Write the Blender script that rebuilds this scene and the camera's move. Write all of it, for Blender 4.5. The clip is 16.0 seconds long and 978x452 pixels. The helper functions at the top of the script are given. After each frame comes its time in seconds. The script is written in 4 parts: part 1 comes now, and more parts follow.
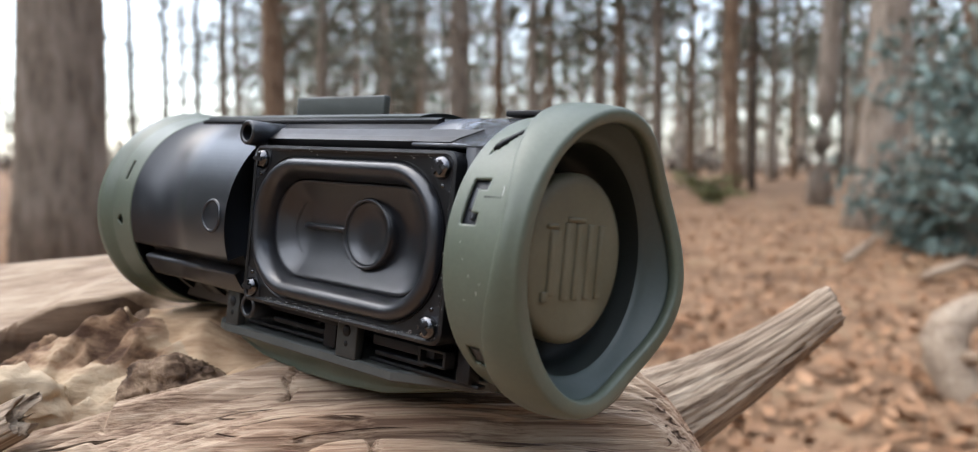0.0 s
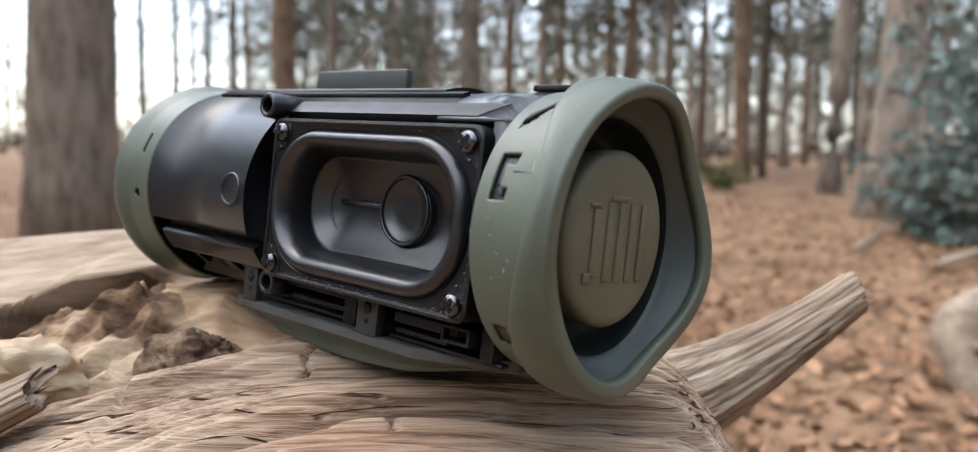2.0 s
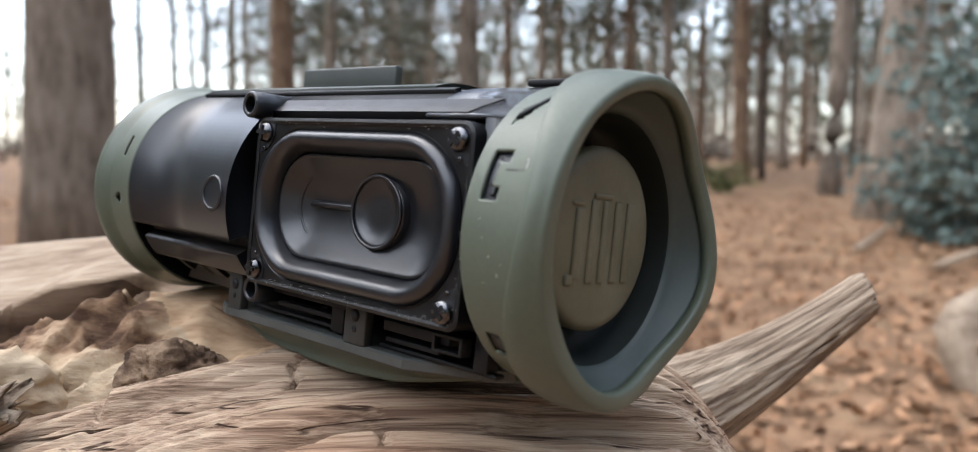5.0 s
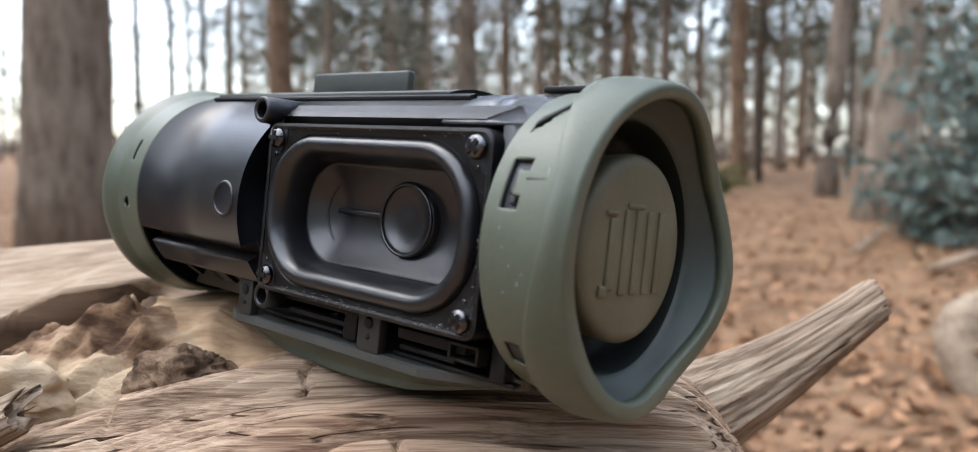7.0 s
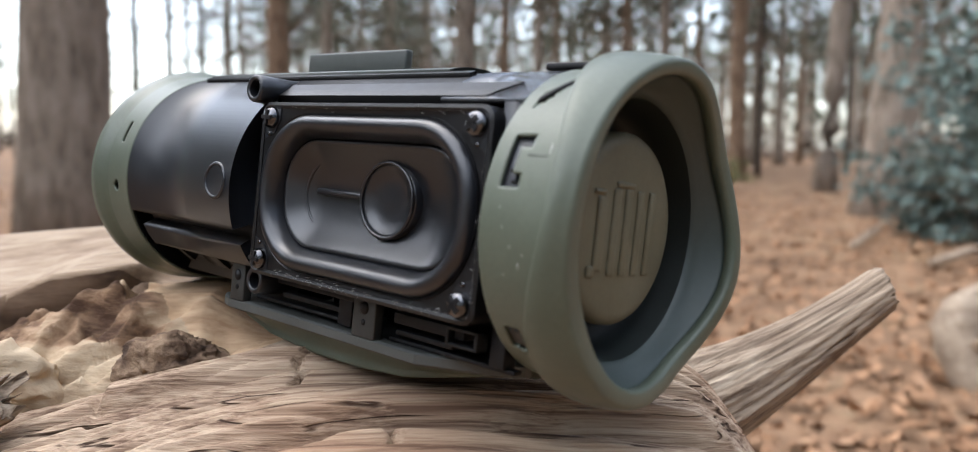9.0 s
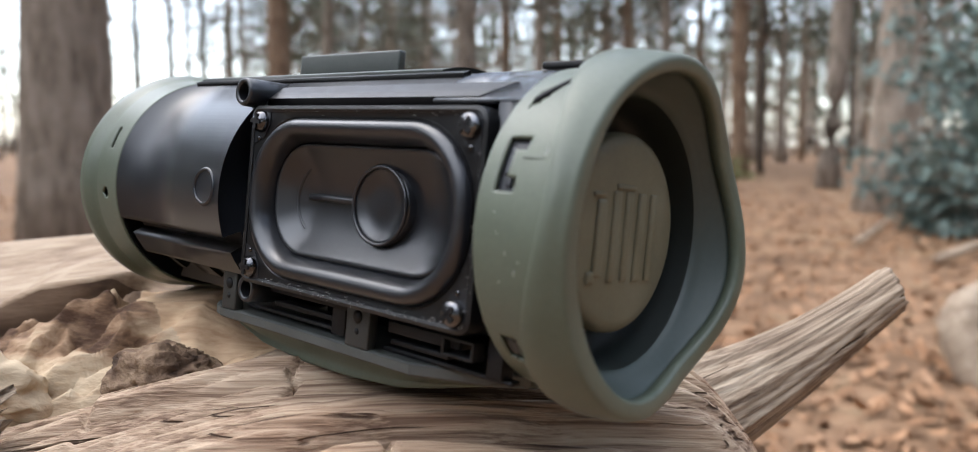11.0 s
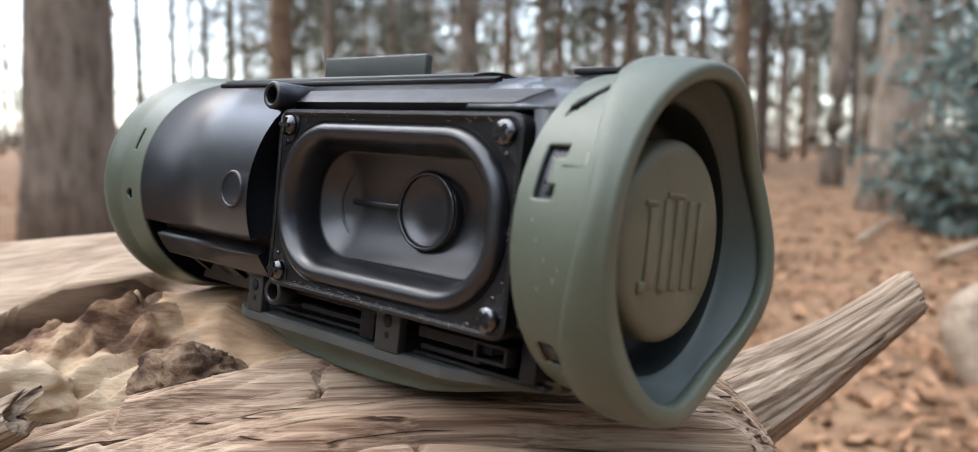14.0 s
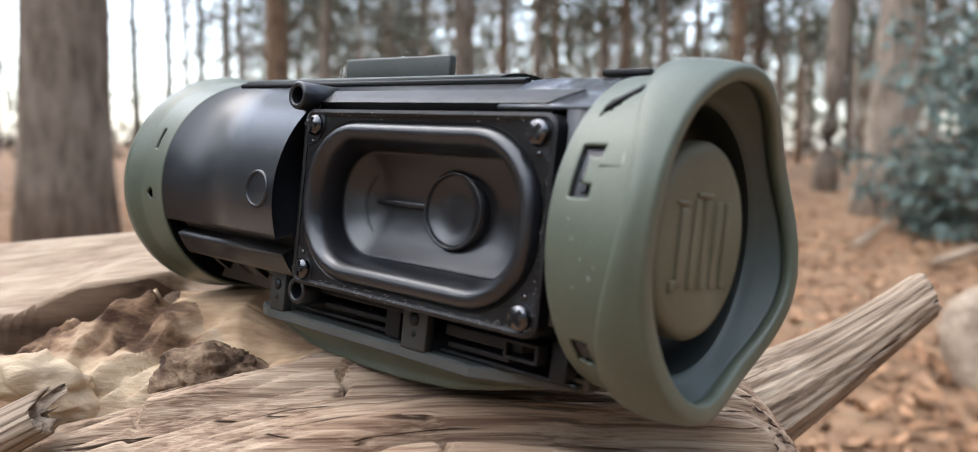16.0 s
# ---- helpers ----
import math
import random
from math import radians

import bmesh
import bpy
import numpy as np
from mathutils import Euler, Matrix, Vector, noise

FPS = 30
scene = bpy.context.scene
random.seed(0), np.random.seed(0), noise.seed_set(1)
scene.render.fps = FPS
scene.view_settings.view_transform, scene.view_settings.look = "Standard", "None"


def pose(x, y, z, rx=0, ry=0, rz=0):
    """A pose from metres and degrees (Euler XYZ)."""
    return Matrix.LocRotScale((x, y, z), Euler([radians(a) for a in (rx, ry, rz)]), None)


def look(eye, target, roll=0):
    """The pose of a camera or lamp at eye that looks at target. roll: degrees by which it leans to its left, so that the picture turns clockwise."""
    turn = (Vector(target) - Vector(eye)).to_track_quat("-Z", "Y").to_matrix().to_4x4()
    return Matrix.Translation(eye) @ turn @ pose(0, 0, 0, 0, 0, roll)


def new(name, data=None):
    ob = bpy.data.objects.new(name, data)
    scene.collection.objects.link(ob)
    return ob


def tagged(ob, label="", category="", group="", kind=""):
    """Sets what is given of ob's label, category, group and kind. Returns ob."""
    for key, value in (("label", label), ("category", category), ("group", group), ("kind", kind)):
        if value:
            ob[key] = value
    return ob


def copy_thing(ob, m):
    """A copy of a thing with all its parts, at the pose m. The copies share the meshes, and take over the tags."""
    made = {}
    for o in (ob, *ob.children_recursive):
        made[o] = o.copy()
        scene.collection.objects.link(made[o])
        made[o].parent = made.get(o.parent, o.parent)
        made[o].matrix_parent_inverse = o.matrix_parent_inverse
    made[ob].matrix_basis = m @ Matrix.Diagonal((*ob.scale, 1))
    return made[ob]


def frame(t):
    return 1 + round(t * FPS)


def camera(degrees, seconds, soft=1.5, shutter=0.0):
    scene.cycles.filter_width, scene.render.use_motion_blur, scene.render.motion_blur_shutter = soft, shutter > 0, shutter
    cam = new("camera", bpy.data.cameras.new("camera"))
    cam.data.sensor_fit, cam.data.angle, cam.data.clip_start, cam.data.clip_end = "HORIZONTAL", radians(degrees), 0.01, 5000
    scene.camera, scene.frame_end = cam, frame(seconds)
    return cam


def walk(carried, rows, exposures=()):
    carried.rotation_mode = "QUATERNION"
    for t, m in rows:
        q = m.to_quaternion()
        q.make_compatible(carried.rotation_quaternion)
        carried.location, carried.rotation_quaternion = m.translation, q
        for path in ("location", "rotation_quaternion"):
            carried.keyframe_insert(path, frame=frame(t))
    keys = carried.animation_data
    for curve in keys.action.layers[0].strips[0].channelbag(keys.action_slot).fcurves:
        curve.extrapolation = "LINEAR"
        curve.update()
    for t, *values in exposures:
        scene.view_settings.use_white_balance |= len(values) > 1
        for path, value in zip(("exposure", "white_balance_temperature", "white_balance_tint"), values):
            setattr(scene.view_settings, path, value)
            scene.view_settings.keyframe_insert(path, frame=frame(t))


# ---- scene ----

# camera and its walk
cam = camera(63.0, 16.0, soft=1.0, shutter=0.4)
cam.data.dof.use_dof = True
cam.data.dof.focus_distance = 0.205
cam.data.dof.aperture_fstop = 12.0
ROWS = [
    (0.0, 0.0000, -0.0000, 0.5000, 85.500, -0.000, -0.000),
    (0.5, -0.0002, 0.0030, 0.4980, 84.905, -0.348, 0.488),
    (1.0, -0.0035, 0.0038, 0.4973, 84.904, -0.619, 0.869),
    (1.5, -0.0037, 0.0048, 0.4985, 84.704, -0.637, 0.620),
    (2.0, -0.0042, 0.0039, 0.4981, 84.291, -0.796, 0.644),
    (2.5, -0.0022, 0.0039, 0.4975, 84.120, -0.589, 0.245),
    (3.0, -0.0036, 0.0076, 0.4971, 84.302, -0.582, 0.009),
    (3.5, -0.0024, 0.0100, 0.4989, 84.390, -0.469, 0.444),
    (4.0, -0.0015, 0.0135, 0.4966, 84.476, -0.130, 0.677),
    (6.5, -0.0061, 0.0142, 0.4973, 84.665, -0.536, 0.466),
    (7.0, -0.0070, 0.0152, 0.4981, 84.646, -0.424, 0.400),
    (7.5, -0.0082, 0.0153, 0.4972, 84.315, -0.724, 0.273),
    (8.0, -0.0090, 0.0164, 0.4962, 84.158, -0.777, 0.167),
    (8.5, -0.0085, 0.0175, 0.4953, 84.216, -0.674, 0.011),
    (9.0, -0.0073, 0.0211, 0.4948, 84.215, -0.645, 0.309),
    (11.5, -0.0058, 0.0282, 0.4952, 84.267, 0.169, 0.545),
    (12.0, -0.0079, 0.0299, 0.4930, 83.960, 0.291, 0.653),
    (12.5, -0.0059, 0.0306, 0.4932, 83.971, -0.224, 0.532),
    (13.0, -0.0090, 0.0306, 0.4947, 83.996, 0.112, 0.523),
    (13.5, -0.0105, 0.0275, 0.4960, 83.912, -0.238, 0.573),
    (14.0, -0.0124, 0.0265, 0.4971, 84.003, -0.201, 0.551),
    (14.5, -0.0131, 0.0289, 0.4970, 84.023, -0.254, 0.355),
    (15.0, -0.0157, 0.0282, 0.4962, 84.484, -0.205, 0.379),
    (15.5, -0.0167, 0.0269, 0.4958, 84.420, -0.258, 0.453),
    (16.0, -0.0197, 0.0249, 0.4963, 84.264, -0.453, 0.221),
]
walk(cam, [(t, pose(x, y, z, rx, ry, rz)) for t, x, y, z, rx, ry, rz in ROWS],
     [(0.0, 1.12), (4.0, 1.08), (9.0, 1.13), (12.5, 1.18), (16.0, 1.22)])

# overcast daylight
SKY, SUN = 0.092, 1.8
world = bpy.data.worlds.new("world")
scene.world = world
world.use_nodes = True
wn = world.node_tree.nodes
sky = wn.new("ShaderNodeTexSky")
sky.sky_type = "NISHITA"
sky.sun_disc = False
sky.sun_elevation = radians(60)
sky.sun_rotation = radians(-63)
sky.air_density, sky.dust_density, sky.ozone_density = 1.0, 1.5, 1.5
grey = wn.new("ShaderNodeHueSaturation")
grey.inputs["Saturation"].default_value = 0.6
grey.inputs["Value"].default_value = 3.0
world.node_tree.links.new(sky.outputs[0], grey.inputs["Color"])
world.node_tree.links.new(grey.outputs[0], wn["Background"].inputs["Color"])
wn["Background"].inputs["Strength"].default_value = SKY
sun = new("sun", bpy.data.lights.new("sun", "SUN"))
sun.data.energy, sun.data.angle, sun.data.color = SUN, radians(100), (0.98, 0.985, 1.0)
sun.matrix_world = look((-2.6, -0.8, 5.5), (0, 0, 0))


# ---- materials ----
def node_mat(name):
    m = bpy.data.materials.new(name)
    m.use_nodes = True
    return m, m.node_tree.nodes, m.node_tree.links, m.node_tree.nodes["Principled BSDF"]


def surface(name, stops, scale=20.0, rough=0.6, metal=0.0, bump=0.2, fine=200.0, stretch=(1, 1, 1), wear=0.0, spec=0.5, depth=0.001, rough_vary=0.12, island=False, per_object=0.0, span=(0.25, 0.75)):
    """A noise-coloured surface with grain at two scales; stops: colours from low to high."""
    m, n, k, b = node_mat(name)
    tc = n.new("ShaderNodeTexCoord")
    mp = n.new("ShaderNodeMapping")
    mp.inputs["Scale"].default_value = stretch
    k.new(tc.outputs["Object"], mp.inputs[0])
    a = n.new("ShaderNodeTexNoise")
    a.inputs["Scale"].default_value, a.inputs["Detail"].default_value, a.inputs["Roughness"].default_value = scale, 6, 0.6
    f = n.new("ShaderNodeTexNoise")
    f.inputs["Scale"].default_value, f.inputs["Detail"].default_value = fine, 4
    for q in (a, f):
        k.new(mp.outputs[0], q.inputs["Vector"])
    mix = n.new("ShaderNodeMath")
    mix.operation = "MULTIPLY_ADD"
    mix.inputs[1].default_value = 0.35
    k.new(f.outputs[0], mix.inputs[0])
    sub = n.new("ShaderNodeMath")
    sub.operation = "MULTIPLY_ADD"
    sub.inputs[1].default_value, sub.inputs[2].default_value = 1.3, -0.32
    k.new(a.outputs[0], sub.inputs[0])
    k.new(sub.outputs[0], mix.inputs[2])
    r = n.new("ShaderNodeValToRGB")
    e = r.color_ramp.elements
    while len(e) < len(stops):
        e.new(0.5)
    for i, c in enumerate(stops):
        e[i].position = span[0] + (span[1] - span[0]) * i / max(1, len(stops) - 1)
        e[i].color = (*c, 1)
    k.new(mix.outputs[0], r.inputs[0])
    out = r.outputs[0]
    if island or per_object:
        g = n.new("ShaderNodeNewGeometry") if island else n.new("ShaderNodeObjectInfo")
        hs = n.new("ShaderNodeHueSaturation")
        mr = n.new("ShaderNodeMapRange")
        amt = per_object or 0.4
        mr.inputs["To Min"].default_value, mr.inputs["To Max"].default_value = 1 - amt, 1 + amt
        k.new(g.outputs["Random Per Island" if island else "Random"], mr.inputs["Value"])
        k.new(mr.outputs[0], hs.inputs["Value"])
        k.new(out, hs.inputs["Color"])
        out = hs.outputs[0]
    k.new(out, b.inputs["Base Color"])
    rr = n.new("ShaderNodeMapRange")
    rr.inputs["To Min"].default_value, rr.inputs["To Max"].default_value = max(0.02, rough - rough_vary), min(1, rough + rough_vary)
    k.new(a.outputs[0], rr.inputs["Value"])
    k.new(rr.outputs[0], b.inputs["Roughness"])
    b.inputs["Metallic"].default_value = metal
    b.inputs["Specular IOR Level"].default_value = spec
    bp = n.new("ShaderNodeBump")
    bp.inputs["Strength"].default_value, bp.inputs["Distance"].default_value = bump, depth
    k.new(mix.outputs[0], bp.inputs["Height"])
    k.new(bp.outputs[0], b.inputs["Normal"])
    return m


GREEN = surface("green_rubber", [(0.07, 0.086, 0.06), (0.086, 0.103, 0.074), (0.105, 0.123, 0.09)], 25, 0.4, bump=0.08, fine=900, depth=0.0004)
OLIVE = surface("olive_disc", [(0.10, 0.096, 0.058), (0.125, 0.118, 0.072), (0.15, 0.142, 0.092)], 60, 0.55, bump=0.1, fine=900, depth=0.0004)
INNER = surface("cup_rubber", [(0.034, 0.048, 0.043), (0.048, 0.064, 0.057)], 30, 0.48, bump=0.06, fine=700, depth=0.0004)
DARKRUBBER = surface("dark_green_rubber", [(0.008, 0.011, 0.0095), (0.014, 0.0185, 0.0165)], 30, 0.45, bump=0.05, fine=700, depth=0.0003)
BLACK = surface("satin_black_plastic", [(0.0095, 0.0108, 0.0135), (0.014, 0.0156, 0.019)], 30, 0.31, bump=0.02, fine=600, depth=0.0002, spec=0.6, rough_vary=0.03)
# black plastic with base raised to grey, for the sky's reflection
SHEEN = surface("sheen_black_plastic", [(0.05, 0.053, 0.058), (0.065, 0.069, 0.075)], 40, 0.15, bump=0.01, fine=600, depth=0.0001, spec=1.0, rough_vary=0.03)
CHANNEL = surface("dull_black_plastic", [(0.005, 0.0053, 0.0056), (0.01, 0.0104, 0.0108)], 90, 0.5, bump=0.1, fine=900, depth=0.0003, spec=0.35)
FLANGE = surface("grey_green_rubber", [(0.052, 0.056, 0.052), (0.075, 0.08, 0.074)], 60, 0.5, bump=0.08, fine=800, depth=0.0003)
MATTE = surface("matte_black_plastic", [(0.004, 0.004, 0.0045), (0.008, 0.008, 0.009)], 80, 0.5, bump=0.15, fine=1200, depth=0.0003, spec=0.3)
FRAME = surface("textured_black_plastic", [(0.003, 0.003, 0.0034), (0.007, 0.007, 0.0074)], 120, 0.36, bump=0.2, fine=1600, depth=0.0003, spec=0.4)
CONE = surface("rubber_cone", [(0.0048, 0.0055, 0.0076), (0.0085, 0.0096, 0.0125)], 50, 0.31, bump=0.03, fine=500, depth=0.0004, spec=0.8, rough_vary=0.03)
STEEL = surface("screw_steel", [(0.06, 0.06, 0.063), (0.18, 0.18, 0.187)], 200, 0.18, metal=1.0, bump=0.1, fine=900, depth=0.0002)
GREYCLIP = surface("grey_green_plastic", [(0.03, 0.036, 0.032), (0.045, 0.052, 0.046)], 60, 0.45, bump=0.08, fine=800, depth=0.0003)
PAINT = surface("grey_chip", [(0.3, 0.3, 0.29), (0.42, 0.42, 0.4)], 60, 0.6)


def fibre_wood(name, dark, mid, light, along=14.0, cross=300.0, bump=1.0, depth=0.0016, arch=0.0, crack=1.0, ruddy=0.0):
    """Weathered wood: broad tone, fibres along x at two widths, dark splits."""
    m, n, k, b = node_mat(name)
    tc = n.new("ShaderNodeTexCoord")
    warp = n.new("ShaderNodeTexNoise")
    warp.inputs["Scale"].default_value = 14.0
    k.new(tc.outputs["Object"], warp.inputs["Vector"])
    vm = n.new("ShaderNodeVectorMath")
    vm.operation = "MULTIPLY_ADD"
    vm.inputs[1].default_value = (0.0, 0.006, 0.006)
    k.new(warp.outputs["Color"], vm.inputs[0])
    # the grain bows: y + arch * (x + 0.02)^2
    sep, com = n.new("ShaderNodeSeparateXYZ"), n.new("ShaderNodeCombineXYZ")
    k.new(tc.outputs["Object"], sep.inputs[0])
    shift, square, bow = n.new("ShaderNodeMath"), n.new("ShaderNodeMath"), n.new("ShaderNodeMath")
    shift.operation, square.operation, bow.operation = "ADD", "POWER", "MULTIPLY_ADD"
    shift.inputs[1].default_value, square.inputs[1].default_value, bow.inputs[1].default_value = 0.02, 2.0, arch
    k.new(sep.outputs[0], shift.inputs[0])
    k.new(shift.outputs[0], square.inputs[0])
    k.new(square.outputs[0], bow.inputs[0])
    k.new(sep.outputs[1], bow.inputs[2])
    k.new(sep.outputs[0], com.inputs[0])
    k.new(bow.outputs[0], com.inputs[1])
    k.new(sep.outputs[2], com.inputs[2])
    k.new(com.outputs[0], vm.inputs[2])
    def layer(sx, sc, detail):
        mp = n.new("ShaderNodeMapping")
        mp.inputs["Scale"].default_value = (sx, sc, sc)
        k.new(vm.outputs[0], mp.inputs[0])
        t = n.new("ShaderNodeTexNoise")
        t.inputs["Scale"].default_value, t.inputs["Detail"].default_value, t.inputs["Roughness"].default_value = 1.0, detail, 0.65
        k.new(mp.outputs[0], t.inputs["Vector"])
        return t.outputs[0]
    broad, fib, fine, split = layer(along * 0.9, cross * 0.12, 3), layer(along, cross, 6), layer(along * 2.5, cross * 4, 3), layer(along * 0.35, cross * 0.4, 1)
    r = n.new("ShaderNodeValToRGB")
    e = r.color_ramp.elements
    e[0].position, e[0].color = 0.42, (*dark, 1)
    e[1].position, e[1].color = 0.575, (*light, 1)
    q = e.new(0.49)
    q.color = (*mid, 1)
    def math_node(op, a, v1, c=None):
        t = n.new("ShaderNodeMath")
        t.operation = op
        k.new(a, t.inputs[0])
        if hasattr(v1, "links"):
            k.new(v1, t.inputs[1])
        else:
            t.inputs[1].default_value = v1
        if c is not None:
            if hasattr(c, "links"):
                k.new(c, t.inputs[2])
            else:
                t.inputs[2].default_value = c
        return t.outputs[0]
    half = math_node("MULTIPLY", fine, 0.25)
    tone = math_node("MULTIPLY_ADD", fib, 0.45, half)
    tone = math_node("MULTIPLY_ADD", broad, 0.3, tone)
    k.new(tone, r.inputs[0])
    # thin dark splits along the grain: narrow bands of a stretched noise, broken up by another
    off = math_node("SUBTRACT", split, 0.5)
    off = math_node("ABSOLUTE", off, 0.0)
    hold = layer(along * 2.2, cross * 0.3, 2)
    gate = n.new("ShaderNodeMapRange")
    gate.inputs["From Min"].default_value, gate.inputs["From Max"].default_value = 0.42, 0.56
    gate.inputs["To Min"].default_value, gate.inputs["To Max"].default_value = 0.05, 0.0
    k.new(hold, gate.inputs["Value"])
    off = math_node("ADD", off, gate.outputs[0])
    cut = n.new("ShaderNodeMapRange")
    cut.inputs["From Min"].default_value, cut.inputs["From Max"].default_value = 0.004 * crack, 0.022 * crack
    k.new(off, cut.inputs["Value"])
    mx = n.new("ShaderNodeMix")
    mx.data_type = "RGBA"
    mx.inputs["A"].default_value = (dark[0] * 0.45, dark[1] * 0.42, dark[2] * 0.4, 1)
    k.new(cut.outputs[0], mx.inputs["Factor"])
    k.new(r.outputs[0], mx.inputs["B"])
    tinted = mx.outputs["Result"]
    if ruddy:
        # broad patches where the greyed skin has gone and redder wood shows
        patch = n.new("ShaderNodeTexNoise")
        patch.inputs["Scale"].default_value, patch.inputs["Detail"].default_value = 11.0, 3
        k.new(tc.outputs["Object"], patch.inputs["Vector"])
        pr = n.new("ShaderNodeMapRange")
        pr.inputs["From Min"].default_value, pr.inputs["From Max"].default_value, pr.inputs["To Max"].default_value = 0.36, 0.58, ruddy
        k.new(patch.outputs[0], pr.inputs["Value"])
        worn = n.new("ShaderNodeMapRange")
        worn.inputs["From Min"].default_value, worn.inputs["From Max"].default_value = -0.09, 0.0
        worn.inputs["To Min"].default_value = 0.25
        k.new(sep.outputs[0], worn.inputs["Value"])
        share = math_node("MULTIPLY", pr.outputs[0], worn.outputs[0])
        mr = n.new("ShaderNodeMix")
        mr.data_type, mr.blend_type = "RGBA", "MULTIPLY"
        mr.inputs["B"].default_value = (1.0, 0.72, 0.56, 1)
        k.new(share, mr.inputs["Factor"])
        k.new(tinted, mr.inputs["A"])
        tinted = mr.outputs["Result"]
    k.new(tinted, b.inputs["Base Color"])
    b.inputs["Roughness"].default_value = 0.8
    b.inputs["Specular IOR Level"].default_value = 0.2
    h = math_node("MULTIPLY_ADD", cut.outputs[0], 0.6, tone)
    bp = n.new("ShaderNodeBump")
    bp.inputs["Strength"].default_value, bp.inputs["Distance"].default_value = bump, depth
    k.new(h, bp.inputs["Height"])
    k.new(bp.outputs[0], b.inputs["Normal"])
    return m


WOOD = fibre_wood("weathered_wood", (0.15, 0.095, 0.064), (0.32, 0.227, 0.157), (0.46, 0.355, 0.255), 5, 330, arch=0.3, depth=0.002, crack=0.7, ruddy=0.8)
SLAB = fibre_wood("smooth_worn_wood", (0.17, 0.114, 0.075), (0.265, 0.192, 0.13), (0.35, 0.272, 0.192), 16, 90, 0.7, crack=0.15)
# tan wood, colour lightened to offset the speaker's shade on it
LIT_TAN = fibre_wood("lightened_tan_wood", (0.34, 0.21, 0.122), (0.5, 0.345, 0.213), (0.58, 0.435, 0.287), 16, 70, 0.6, crack=0.1)
PALE = surface("pale_rotten_wood", [(0.07, 0.038, 0.023), (0.24, 0.15, 0.09), (0.4, 0.295, 0.193), (0.46, 0.362, 0.248)], 30, 0.85, bump=0.7, fine=150, stretch=(0.5, 1.7, 1.5), depth=0.004, spec=0.2, span=(0.33, 0.66))
# brown wood, its colour darkened for the shade under the slab's edge
SHADED = surface("shaded_brown_wood", [(0.05, 0.031, 0.02), (0.12, 0.077, 0.049), (0.19, 0.128, 0.084)], 40, 0.75, bump=0.5, fine=220, stretch=(0.3, 1.8, 1.8), depth=0.002, spec=0.2)
KNOT = surface("dark_rotten_wood", [(0.02, 0.011, 0.008), (0.1, 0.062, 0.04), (0.22, 0.15, 0.097), (0.34, 0.25, 0.17)], 70, 0.85, bump=0.9, fine=300, depth=0.004, spec=0.2)
BRACKET = surface("dark_grey_plastic", [(0.02, 0.022, 0.021), (0.032, 0.035, 0.033)], 60, 0.45, bump=0.08, fine=800, depth=0.0003)
BRANCHWOOD = fibre_wood("grey_branch_wood", (0.15, 0.105, 0.073), (0.29, 0.22, 0.156), (0.41, 0.33, 0.245), 6, 230, crack=0.6)
BARK = surface("brown_bark", [(0.112, 0.09, 0.068), (0.24, 0.194, 0.15), (0.335, 0.28, 0.226)], 6, 0.9, bump=1.0, fine=40, stretch=(3, 3, 0.8), depth=0.03, spec=0.15, per_object=0.25)
REDBARK = surface("orange_brown_bark", [(0.085, 0.055, 0.038), (0.19, 0.125, 0.08), (0.26, 0.185, 0.125)], 6, 0.9, bump=1.0, fine=40, stretch=(3, 3, 0.8), depth=0.03, spec=0.15, per_object=0.2)
NEEDLES = surface("pine_foliage", [(0.045, 0.05, 0.033), (0.085, 0.09, 0.06), (0.12, 0.12, 0.085)], 2, 0.7, bump=0.0, fine=20, island=True, spec=0.2)
TWIGS = surface("bare_twigs", [(0.05, 0.038, 0.03), (0.1, 0.08, 0.06)], 4, 0.9, bump=0.0, fine=30, island=True, spec=0.1)
SPRUCE = surface("blue_green_foliage", [(0.075, 0.108, 0.094), (0.125, 0.175, 0.155), (0.19, 0.25, 0.228)], 3, 0.65, bump=0.0, fine=30, island=True, spec=0.25)
LITTER = surface("leaf_litter", [(0.06, 0.034, 0.02), (0.155, 0.092, 0.053), (0.25, 0.152, 0.09), (0.18, 0.134, 0.078)], 3.2, 0.9, bump=1.0, fine=22, depth=0.03, spec=0.1)
LEAF = surface("dry_leaf", [(0.17, 0.086, 0.044), (0.27, 0.15, 0.082), (0.36, 0.225, 0.138)], 3, 0.8, bump=0.1, fine=60, island=True, spec=0.15, per_object=0.36)
MOSS = surface("green_undergrowth", [(0.09, 0.095, 0.04), (0.17, 0.165, 0.075)], 3, 0.85, bump=0.0, fine=40, island=True, spec=0.1)


# ---- building helpers ----
def mesh_of(bm, name, material, smooth=True):
    me = bpy.data.meshes.new(name)
    bm.normal_update()
    bm.to_mesh(me)
    bm.free()
    me.materials.append(material)
    if smooth:
        me.shade_smooth()
    return me


def part(name, bm, material, parent=None, label="", smooth=True):
    ob = new(name, mesh_of(bm, name, material, smooth))
    ob.parent = parent
    if label:
        tagged(ob, label)
    return ob


